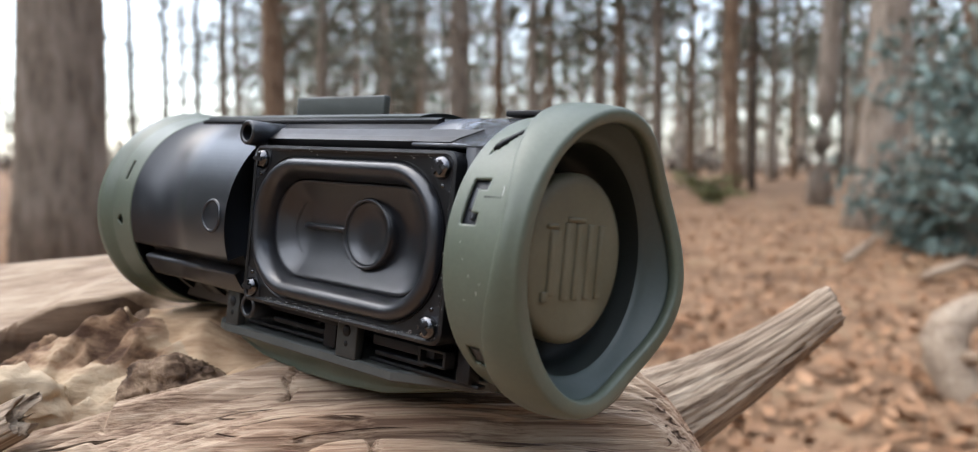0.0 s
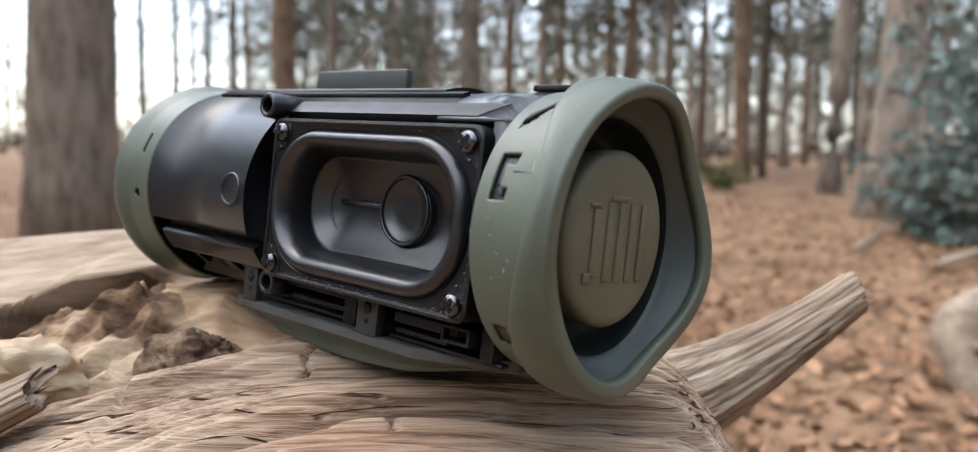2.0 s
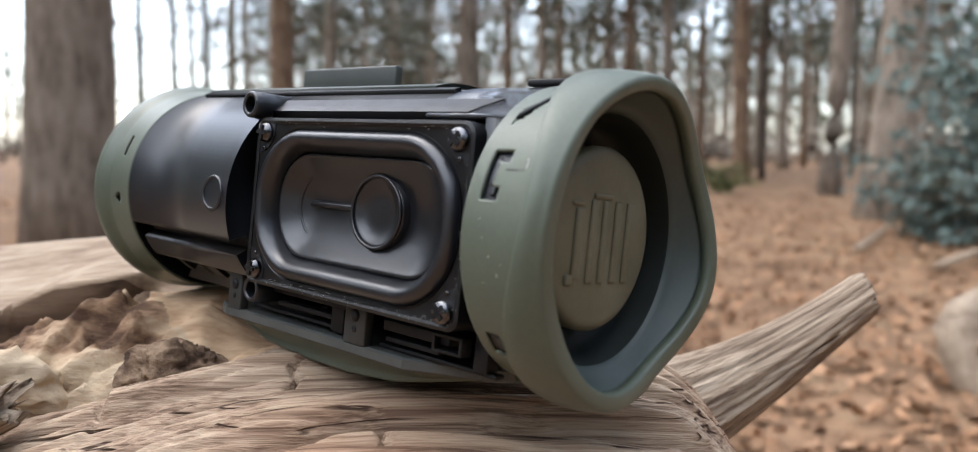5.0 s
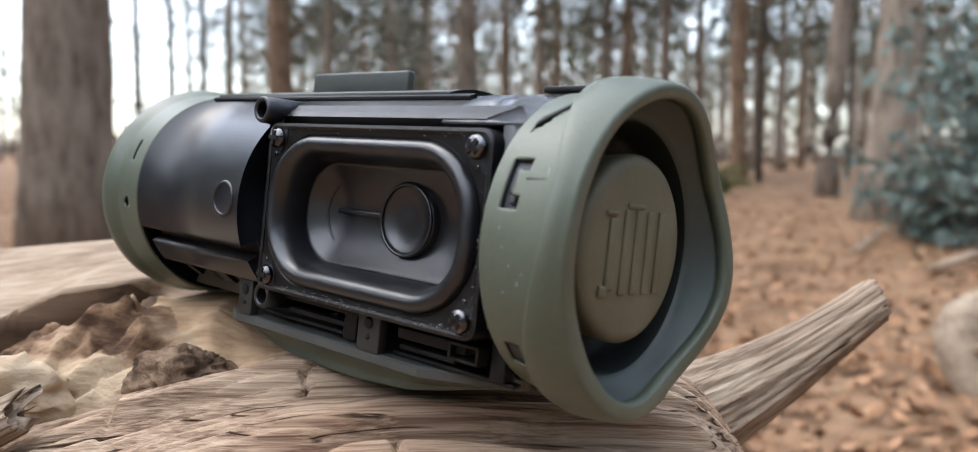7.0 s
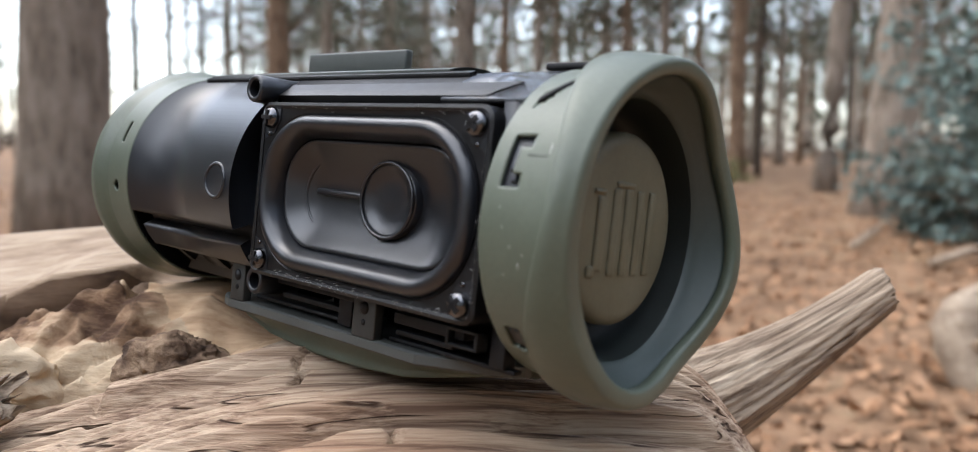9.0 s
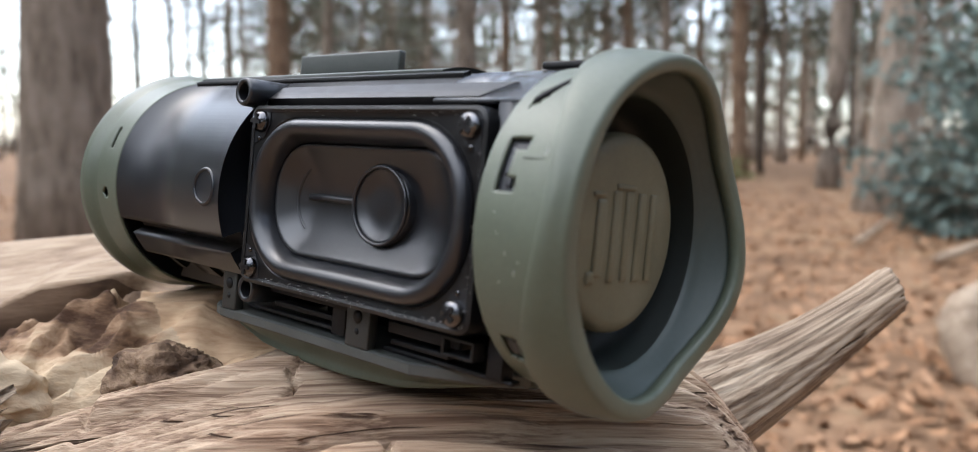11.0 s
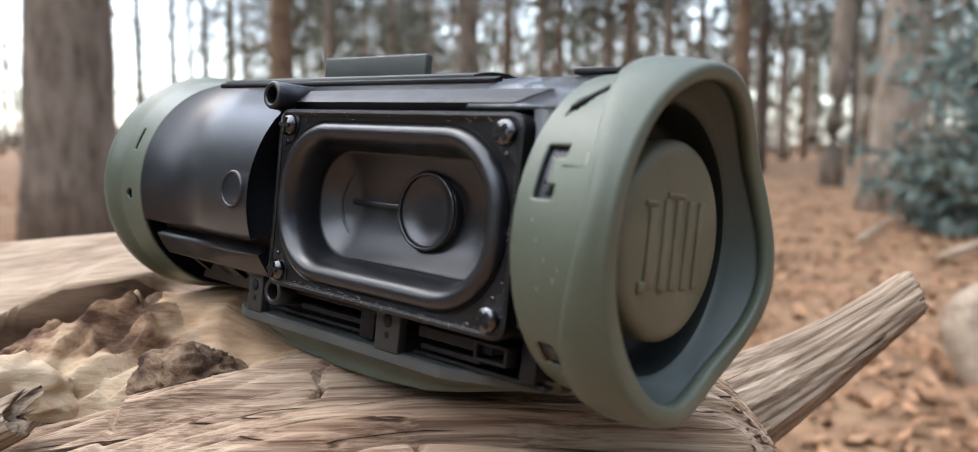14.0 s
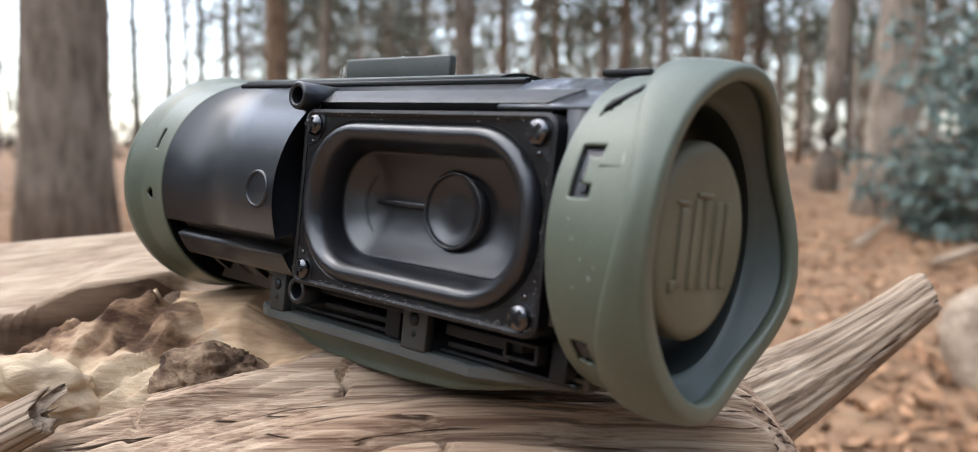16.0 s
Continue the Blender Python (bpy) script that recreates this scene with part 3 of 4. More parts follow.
    grid_mesh(bm, oval_loops([(0.5, -24.5), (0.4, -25.6), (0.15, -26.5), (-0.3, -27.2), (-0.9, -27.75), (-1.7, -28.0), (-2.6, -27.8), (-3.4, -27.2), (-4.1, -26.2), (-4.7, -24.7), (-5.2, -22.8), (-5.6, -20), (-5.9, -12)]), closed_v=True)
    bmesh.ops.recalc_face_normals(bm, faces=bm.faces)
    part("driver_surround", bm, CONE, speaker, "black rubber racetrack surround roll")
    # the dish-shaped cone that moves in and out
    bm = bmesh.new()
    dish = [(-5.0, -18.0), (-5.1, -20.4), (-5.35, -21.3), (-5.8, -21.6)] + [(-5.8 - 12.75 * f, -16.9 - 4.7 * (1 - f) ** 2.0) for f in (0.05, 0.11, 0.18, 0.26, 0.35, 0.45, 0.56, 0.7, 0.85, 1.0)]
    vs = grid_mesh(bm, oval_loops(dish), closed_v=True)
    bm.faces.new(vs[-1])
    bmesh.ops.recalc_face_normals(bm, faces=bm.faces)
    cone = part("driver_cone", bm, CONE, speaker, "black rubber racetrack driver cone")
    # dust cap ring, dome, ridge and arc moulded into the cone
    def torus(name, cx, cz, major, minor, y, a0=0, a1=360, n=40, squash=1.0):
        bm2 = bmesh.new()
        full = a1 - a0 >= 360
        pts = []
        for i in range(n if full else n + 1):
            a = radians(a0 + (a1 - a0) * i / n)
            ring = []
            for j in range(8):
                b = 2 * math.pi * j / 8
                rr = major + minor * math.cos(b)
                ring.append(((cx + rr * math.cos(a)) * MM, (y - minor * squash * math.sin(b)) * MM, (cz + rr * math.sin(a)) * MM))
            pts.append(ring)
        grid_mesh(bm2, pts, closed_u=full, closed_v=True)
        bmesh.ops.recalc_face_normals(bm2, faces=bm2.faces)
        part(name, bm2, CONE, cone)
    torus("dust_cap_ring", 5.6, 0.6, 8.7, 0.45, -19.6)
    torus("cone_arc", -17.0, 0, 8.8, 0.4, -18.3, 120, 235)
    bm = bmesh.new()
    prof = [(9.6, -15.0), (9.2, -18.6), (8.4, -19.5), (7.6, -19.0), (6.4, -18.3), (4.6, -17.8), (2.5, -17.8), (0.01, -17.9)]
    pts = [[((5.6 + r * math.cos(2 * math.pi * j / 32)) * MM, y * MM, (0.6 + r * math.sin(2 * math.pi * j / 32)) * MM) for r, y in prof] for j in range(32)]
    grid_mesh(bm, pts, closed_u=True)
    bmesh.ops.recalc_face_normals(bm, faces=bm.faces)
    part("dust_cap", bm, CONE, cone)
    bm = bmesh.new()
    box(bm, (-22 * MM, -18.5 * MM, 0.0 * MM), (-2.8 * MM, -14.2 * MM, 1.6 * MM), 0.6 * MM)
    part("cone_ridge", bm, CONE, cone)
    return cone


driver_cone = build_driver()


def build_underside():
    # green foot: a flat flange above, a keel with rounded edge below
    bm = bmesh.new()
    loops = []
    for i in range(53):
        x = -66 + 2 * i
        zb = float(np.interp(x, (-66, -60, -48, -28, -10, 7, 19.5, 33, 38), (-35.8, -38.6, -41.6, -43.0, -42.8, -41.4, -38.6, -35.6, -35.2)))
        w = float(np.interp(x, (-66, -60, 18, 34, 38), (15, 19, 19, 9, 4)))
        k = w / 19
        half = [(-w + 1.5, -35.0), (-w + 5.0, -35.7), (-12.6 * k, zb * 0.55 - 35.6 * 0.45), (-11.9 * k, zb + 1.7), (-12.4 * k, zb + 1.1), (-11.8 * k, zb + 0.3), (-10.2 * k, zb), (-5 * k, zb - 0.2)]
        ring = [(y, z) for y, z in half] + [(-y, z) for y, z in half[::-1]] + [(13 * k, -33), (-13 * k, -33)]
        loops.append([(x * MM, y * MM, min(z, -33.0) * MM) for y, z in ring])
    prism(bm, loops)
    bmesh.ops.recalc_face_normals(bm, faces=bm.faces)
    foot = part("foot", bm, GREEN, speaker, "green rubber foot under the body")
    bm = bmesh.new()
    loops = []
    for i in range(27):
        x = -66 + 4 * i
        w = float(np.interp(x, (-66, -60, 18, 34, 38), (16, 20, 20, 10, 5)))
        loops.append([(x * MM, y * MM, z * MM) for y, z in ((-w, -32.6), (-w, -34.6), (-w + 0.8, -35.2), (w - 0.8, -35.2), (w, -34.6), (w, -32.6), (w - 0.6, -32.2), (-w + 0.6, -32.2))])
    prism(bm, loops)
    bmesh.ops.recalc_face_normals(bm, faces=bm.faces)
    part("foot_flange", bm, FLANGE, foot, "grey-green flange", smooth=False)
    # brackets across the open channel
    for x0, x1 in ((-3.6, 4.4), (-57, -50.5)):
        bm = bmesh.new()
        box(bm, (x0 * MM, -20.3 * MM, -32.3 * MM), (x1 * MM, -17.5 * MM, -21.0 * MM), 0.4 * MM)
        b = part("bracket", bm, BRACKET, speaker)
        for z, r in ((-25.2, 1.6), (-28.6, 0.8)):
            bm = bmesh.new()
            bmesh.ops.create_uvsphere(bm, u_segments=14, v_segments=8, radius=r * MM, matrix=Matrix.Translation(((x0 + x1) / 2 * MM, -20.3 * MM, z * MM)) @ Matrix.Diagonal((1, 0.5, 1, 1)))
            part("bracket_screw", bm, MATTE, b)
    # rails and small sockets deep in the channel
    for x0, x1, y0, z0, z1 in ((-49, -6, -19.0, -25.2, -23.9), (-36, -8, -18.6, -28.6, -27.2), (-49, -6, -18.0, -31.0, -30.0), (9, 31, -19.6, -27.2, -24.6), (9, 27, -18.6, -30.0, -28.8), (6, 44, -17.8, -32.0, -31.0), (-12, -7, -18.8, -31.5, -22), (38, 42, -19.0, -31, -23)):
        bm = bmesh.new()
        box(bm, (x0 * MM, (y0 + 1.0) * MM, z0 * MM), (x1 * MM, -14 * MM, z1 * MM), 0.3 * MM)
        part("channel_rail", bm, MATTE, speaker)
    for x0, x1, z0, z1 in ((27.5, 36.5, -24.9, -24.2), (27.5, 36.5, -28.4, -27.7), (27.5, 28.3, -28.4, -24.2), (35.7, 36.5, -28.4, -24.2)):
        bm = bmesh.new()
        box(bm, (x0 * MM, -20.6 * MM, z0 * MM), (x1 * MM, -17 * MM, z1 * MM), 0.2 * MM)
        part("socket_rim", bm, CHANNEL, speaker)
    for x0, w in ((-90, 3), (-76, 9), (-62, 3.5)):
        bm = bmesh.new()
        shell_patch(bm, x0 * MM, (x0 + w) * MM, -60, -46, 26.5 * MM, 29.6 * MM, 1, 4)
        part("channel_rib", bm, CHANNEL, speaker)
    bm = bmesh.new()
    shell_patch(bm, -97 * MM, -43 * MM, -43, -30, 27 * MM, 31.6 * MM, 1, 6)
    part("side_strip", bm, BLACK, speaker)


build_underside()


# ---- the dead log ----
CREST = ([-0.36, -0.17, -0.147, -0.136, -0.1256, -0.115, -0.0955, -0.082, -0.07], [0.4245, 0.430, 0.4385, 0.443, 0.4455, 0.446, 0.4470, 0.438, 0.434])
EDGE = ([-0.36, -0.178, -0.155, -0.132, -0.118, -0.09, -0.07], [0.43, 0.439, 0.450, 0.4525, 0.4525, 0.450, 0.436])
CRACK = ([-0.1, -0.0673, -0.054, -0.0413, -0.0296, -0.0145, 0.0022, 0.0328, 0.0454], [0.1925, 0.1965, 0.1985, 0.2011, 0.2035, 0.204, 0.2046, 0.2051, 0.206])


def wood_place(x, v):
    """The log's worn upper surface: a place for each (x, v)."""
    zt = 0.4365 - 0.55 * max(0.0, -0.055 - x) ** 1.35 - 30 * max(0.0, x - 0.04) ** 2 - 1.3 * max(0.0, x - 0.015) ** 1.8
    n1 = noise.noise(Vector((x * 9, v * 14, 2.0)))
    n2 = noise.noise(Vector((x * 45, v * 60, 5.0)))
    n3 = noise.noise(Vector((x * 120, v * 130, 8.0)))
    dy = 0.236 + 0.004 * math.sin(x * 40) - v
    z = zt
    if dy > 0:
        rr = 0.085
        z -= rr - math.sqrt(max(0.0, rr * rr - min(dy, rr) ** 2)) + max(0.0, dy - rr) * 3
    back = max(0.0, v - 0.262) * ease((x + 0.075) / 0.03)
    z -= 0.9 * back + 8 * back * back
    # upper layer of the grain, broken off at its end
    lay = ease((x + 0.1125 - 0.003 * n3) / 0.002) * ease((-0.02 - x) / 0.05)
    z += 0.0040 * (ease((v - 0.2265 - 0.0015 * n2) / 0.0008) * lay - 0.35 * lay)
    # rotten hollow rising to a crest
    left = ease((-0.062 - x) / 0.02)
    f = ease((v - 0.243) / 0.026)
    crest = float(np.interp(x, *CREST))
    rot = left * ease((v - 0.240) / 0.006)
    calm = 1 - 0.88 * ease((x + 0.112 + 0.6 * max(0.0, v - 0.256)) / 0.014)
    hollow = z + (crest - z) * f ** 1.3 + calm * (0.0065 * n2 + 0.0038 * n3 - 0.013 * max(0.0, -n2 - 0.1) - 0.006 * max(0.0, n3 - 0.2)) * min(1.0, 2.6 * f * (1.12 - f))
    z = z * (1 - rot) + hollow * rot - 0.0035 * left * math.exp(-((v - 0.241) / 0.003) ** 2)
    for px, pv, pr, pd in ((-0.128, 0.262, 0.005, 0.007), (-0.113, 0.257, 0.0045, 0.007), (-0.106, 0.264, 0.004, 0.005), (-0.084, 0.2535, 0.006, 0.005), (-0.15, 0.2515, 0.006, 0.005), (-0.089, 0.2440, 0.005, 0.008), (-0.1, 0.2425, 0.007, 0.006), (-0.137, 0.2465, 0.004, 0.005), (-0.121, 0.2485, 0.004, 0.005)):
        q = ((x - px) / 1.6) ** 2 + (v - pv + 0.003 * n3) ** 2
        if q < 4 * pr * pr:
            z -= rot * pd * math.exp(-q / (0.6 * pr * pr))
    # smooth upper slab, its front edge undercut
    ya = 0.294 + 0.25 * max(0.0, -0.17 - x)
    sm = ease((-0.066 - x) / 0.03)
    s = ease((v - ya) / (0.004 + 0.03 * ease((x + 0.135) / 0.03))) * sm
    top = float(np.interp(x, *EDGE)) + 0.0008 * n2
    rise = 0.459 - 0.10 * max(0.0, -0.17 - x) - 0.25 * max(0.0, x + 0.11) + 0.002 * n1
    top += (rise - top) * ease((v - ya) / 0.075) - 3.0 * max(0.0, v - 0.375) ** 1.2
    deep = 0.02 * ease((v - 0.273) / 0.008) * sm * ease((-0.122 - x) / 0.02)
    z = (z - deep) * (1 - s) + top * s
    y = v - 0.016 * s * math.exp(-max(0.0, v - ya) / 0.025) * ease((-0.118 - x) / 0.03)
    # long fibres, cracks and ledges along the front roll
    front = 1 - rot
    wav = v + 0.003 * noise.noise(Vector((x * 6, 3.0, 0.5))) + 0.3 * (x + 0.02) ** 2
    g = noise.noise(Vector((x * 6, wav * 230, 1.0))) * 0.0012 - 0.0012 * (1 - min(1.0, 5 * abs(noise.noise(Vector((x * 5, wav * 330, 4.0))))))
    g -= 0.0026 * (1 - min(1.0, 7 * abs(noise.noise(Vector((x * 4.5, wav * 130, 9.0))))))
    for period, amp, seed in ((0.0105, 0.0026, 1.0), (0.0046, 0.0012, 5.0), (0.0018, 0.0004, 9.0)):
        u = wav / period + 0.9 * noise.noise(Vector((x * 5, seed, 0.3))) + 0.25 * noise.noise(Vector((x * 40, v * 40, seed)))
        fl = math.floor(u)
        fr = u - fl
        hold = min(1.0, max(0.0, 0.5 + 2.6 * noise.noise(Vector((x * 9, fl * 3.7, seed)))))
        g += amp * hold * (ease(fr / 0.14) * (1 - fr) - 0.3)
    z += g * (0.12 + 0.88 * front) * (1 - 0.85 * s)
    z += calm * rot * (1 - s) * (0.0018 - 0.0075 * abs(noise.noise(Vector((x * 95, v * 150, 3.0)))) * 0.9)
    lay_u = (v - 0.243) * 80 - (x + 0.1) * 34 + 0.9 * n2 + 0.12 * n3
    fr = lay_u - math.floor(lay_u)
    z += calm * rot * (1 - s) * (0.0065 + 0.004 * n1) * (ease(fr / 0.1) * (1 - fr) - 0.3)
    z += calm * rot * (1 - s) * 0.0009 * noise.noise(Vector((x * 250, v * 250, 7.0)))
    c = float(np.interp(x, *CRACK)) + 0.0012 * noise.noise(Vector((x * 35, 0.2, 0)))
    if -0.1 < x < 0.058:
        along = ease((x + 0.1) / 0.015) * ease((0.058 - x) / 0.015)
        z -= along * (0.011 * math.exp(-((v - c) / 0.0017) ** 2) - 0.0022 * ease((v - c) / 0.0012) * ease((0.016 - v + c) / 0.012))
    # short splits across the grain
    for px, pv, half in ((-0.0575, 0.2255, 0.006), (-0.030, 0.1985, 0.0035), (-0.112, 0.228, 0.004)):
        if abs(v - pv) < half:
            z -= 0.0035 * math.exp(-((x - px - 0.0012 * math.sin(v * 900)) / 0.0011) ** 2)
    for yc, slope, x0, x1, depth, w in ((0.2185, 0.05, -0.15, -0.03, 0.003, 0.0008), (0.2130, 0.05, -0.12, 0.02, 0.003, 0.0008), (0.2225, 0.02, -0.3, -0.11, 0.004, 0.0014), (0.2180, -0.04, -0.01, 0.05, 0.003, 0.0009)):
        if x0 < x < x1:
            cc = yc + slope * (x - x0) * 0.3 + 0.002 * noise.noise(Vector((x * 25, yc * 100, 0)))
            z -= depth * math.exp(-((v - cc) / w) ** 2) * ease((x - x0) / 0.012) * ease((x1 - x) / 0.012)
    return Vector((x, y, z))


def build_log():
    log = new("dead_log")
    tagged(log, "weathered dead log with split grain and rotten hollow", "log")
    xs = [-0.36 + 0.003 * i for i in range(40)] + [-0.24 + 0.0009 * i for i in range(356)]
    vs_ = [0.10 + 0.003 * i for i in range(27)] + [0.181 + 0.0004 * i for i in range(225)] + [0.271 + 0.0012 * i for i in range(130)]
    pts = []
    for x in xs:
        row = [wood_place(x, v) for v in vs_]
        w = 0.012 * noise.noise(Vector((x * 14, 0.0, 0.0)))
        ze, zf = row[-1].z, row[0].z
        row = [Vector((x, 0.15 + w, -0.05)), Vector((x, 0.105 + w, 0.03)), Vector((x, 0.085 + w, zf * 0.45)), Vector((x, 0.088 + w, zf * 0.75))] + row
        row += [Vector((x, 0.445 + w, ze * 0.75)), Vector((x, 0.455 + w, ze * 0.45)), Vector((x, 0.43 + w, 0.03)), Vector((x, 0.38 + w, -0.05))]
        pts.append(row)
    def end(row, dx):
        c = Vector((row[0].x + dx, 0.26, 0.19))
        return [[p.lerp(c, f) + Vector((dx * 0.6, 0, 0)) for p in row] for f in (0.12, 0.5, 0.999)]
    pts = end(pts[0], -0.008)[::-1] + pts + end(pts[-1], 0.008)
    nu, nv = len(pts), len(pts[0])
    flat = [p for r in pts for p in r]
    faces = [(i * nv + j, (i + 1) * nv + j, (i + 1) * nv + j + 1, i * nv + j + 1) for i in range(nu - 1) for j in range(nv - 1)]
    me = bpy.data.meshes.new("trunk")
    me.from_pydata(flat, [], faces)
    me.materials.append(WOOD)
    me.materials.append(PALE)
    me.materials.append(SLAB)
    me.materials.append(SHADED)
    me.materials.append(LIT_TAN)
    kinds = []
    for i in range(nu - 1):
        x = pts[i][1].x
        for j in range(nv - 1):
            v = vs_[min(max(j - 4, 0), len(vs_) - 1)]
            w = 0.004 * noise.noise(Vector((x * 60, v * 60, 0)))
            k = 0
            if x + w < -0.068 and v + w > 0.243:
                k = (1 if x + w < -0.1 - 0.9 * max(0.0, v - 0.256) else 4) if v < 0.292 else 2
                # the undercut's shade is coloured onto these groove faces
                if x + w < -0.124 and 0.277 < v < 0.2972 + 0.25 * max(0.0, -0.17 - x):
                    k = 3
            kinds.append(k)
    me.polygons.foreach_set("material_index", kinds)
    me.shade_smooth()
    trunk = new("trunk", me)
    trunk.parent = log
    return log


dead_log = build_log()


def limb(bm, path, radii, n=14, grain=0.0, seed=0, squareness=0.0, stretch=1.0, freq=9.0):
    """A tapered limb along a path of places, with lengthwise ridges."""
    loops = []
    for i, p in enumerate(path):
        p = Vector(p)
        d = (Vector(path[min(i + 1, len(path) - 1)]) - Vector(path[max(i - 1, 0)])).normalized()
        side = d.cross(Vector((0, 0, 1)))
        side = side.normalized() if side.length > 0.05 else Vector((1, 0, 0))
        up = side.cross(d).normalized()
        ring = []
        for j in range(n):
            a = 2 * math.pi * j / n
            r = radii[i]
            if squareness:
                r *= 1 + squareness * (abs(math.cos(2 * a)) ** 2 - 0.5)
            if grain:
                r *= 1 + grain * noise.noise(Vector((math.cos(a) * freq, math.sin(a) * freq, i * 0.15 + seed)))
            ring.append(p + side * (r * math.cos(a)) + up * (r * stretch * math.sin(a)))
        loops.append(ring)
    prism(bm, loops)


def broken_limb(bm, a, b, base, tip_r, turn=0.0, sag=0.0035, ragged=1.0, flat=1.0):
    """A straight-grained limb from a to b: fixed lengthwise ridges, a split, a stepped broken end."""
    d = (b - a).normalized()
    side = d.cross(Vector((0, 0, 1))).normalized()
    up = side.cross(d)
    loops = []
    for i in range(91):
        f = i / 90
        c = a.lerp(b, f) + Vector((0, 0, -sag * math.sin(math.pi * f)))
        r0 = base * (1 - f) ** 1.5 + tip_r
        ring = []
        for j in range(120):
            g = 2 * math.pi * j / 120 + 0.25 * (1 - f)
            cg, sg = math.cos(g + turn), math.sin(g + turn)
            r = r0 * (1 + 0.10 * (abs(math.cos(2 * g)) - 0.5))
            r *= 1 + 0.10 * noise.noise(Vector((cg * 4, sg * 4, 0.5 * f))) + 0.03 * noise.noise(Vector((cg * 11, sg * 11, 0.9 * f + 3)))
            r -= r0 * 0.08 * (1 - min(1.0, 5 * abs(noise.noise(Vector((cg * 3.2, sg * 3.2, 0.4 * f + 9))))))
            deg = math.degrees(g) % 360
            r -= r0 * 0.22 * (math.exp(-((deg - 155) / 6) ** 2) + 0.6 * math.exp(-((deg - 205) / 5) ** 2)) * ease((f - 0.25) / 0.4)
            ring.append(c + side * (r * math.cos(g)) + up * (r * flat * math.sin(g)))
        loops.append(ring)
    tip = [p + d * ragged * (0.003 * noise.noise((p - b) * 260) + 0.0035 * noise.noise((p - b) * 90) + (0.002 if (p - b).dot(up) > 0.001 else -0.001)) for p in loops[-1]]
    loops[-1] = tip
    mid = sum(tip, Vector()) / len(tip)
    for f in (0.2, 0.5, 0.9):
        loops.append([p.lerp(mid, f) + d * ragged * (0.004 * noise.noise((p.lerp(mid, f) - b) * 300) - 0.001) for p in tip])
    prism(bm, loops)
    bmesh.ops.recalc_face_normals(bm, faces=bm.faces)
    m = Matrix((d, side, up)).transposed().to_4x4()
    m.translation = a
    bmesh.ops.transform(bm, matrix=m.inverted(), verts=bm.verts)
    return m


def build_stub():
    bm = bmesh.new()
    m = broken_limb(bm, Vector((0.026, 0.262, 0.4035)), Vector((0.1245, 0.2875, 0.4478)), 0.0165, 0.0075, 0.0, 0.006)
    part("branch_stub", bm, BRANCHWOOD, dead_log, "broken grey branch stub with split grain").matrix_basis = m
    # short splinter near the log's other end
    bm = bmesh.new()
    m = broken_limb(bm, Vector((-0.178, 0.205, 0.405)), Vector((-0.1335, 0.2215, 0.4275)), 0.003, 0.0075, 1.3, 0.0, 2.2, 0.75)
    part("splinter", bm, BRANCHWOOD, dead_log, "pale broken splinter").matrix_basis = m
    # curled flake of rotten wood
    bm = bmesh.new()
    c = Vector((-0.1455, 0.2455, 0.4275))
    bmesh.ops.create_icosphere(bm, subdivisions=5, radius=0.011, matrix=Matrix.Translation(c) @ Matrix.Rotation(radians(25), 4, "Y") @ Matrix.Diagonal((1.3, 0.7, 0.75, 1)))
    for v in bm.verts:
        q = v.co.copy()
        v.co += (q - c).normalized() * (0.006 * noise.noise(q * 90) + 0.004 * (0.4 - abs(noise.noise(q * 170))))
    part("flake", bm, PALE, dead_log)
    # rotten knot
    bm = bmesh.new()
    bmesh.ops.create_icosphere(bm, subdivisions=5, radius=0.0115, matrix=Matrix.Translation((-0.098, 0.2465, 0.4295)) @ Matrix.Diagonal((1.35, 0.8, 0.85, 1)))
    for v in bm.verts:
        c = v.co
        v.co += (c - Vector((-0.098, 0.2465, 0.4295))).normalized() * (0.004 * noise.noise(c * 120) + 0.004 * (0.4 - abs(noise.noise(c * 300))))
    part("knot", bm, KNOT, dead_log, "crumbling rotten knot")


build_stub()


# ---- the wood behind ----
def leaf_cloud(bm, centre, size, count, leaf, rng, flat=0.5):
    for _ in range(count):
        p = Vector((rng.gauss(0, 1), rng.gauss(0, 1), rng.gauss(0, 1) * flat)) * size * 0.5 + Vector(centre)
        u = Vector((rng.uniform(-1, 1), rng.uniform(-1, 1), rng.uniform(-1, 1))).normalized()
        w = u.cross(Vector((rng.uniform(-1, 1), rng.uniform(-1, 1), rng.uniform(-1, 1)))).normalized()
        s = leaf * rng.uniform(0.6, 1.4)
        vs = [bm.verts.new(p + u * s * a + w * s * b) for a, b in ((-1, 0), (0, -0.45), (1, 0), (0, 0.45))]
        bm.faces.new(vs)


def trunk_path(height, lean, seed, n=24):
    return [Vector((lean[0] * (h / height) + 0.10 * noise.noise(Vector((seed, h * 0.2, 0))) * min(1, h), lean[1] * (h / height) + 0.10 * noise.noise(Vector((seed + 7, h * 0.2, 0))) * min(1, h), h)) for h in [height * i / n for i in range(n + 1)]]


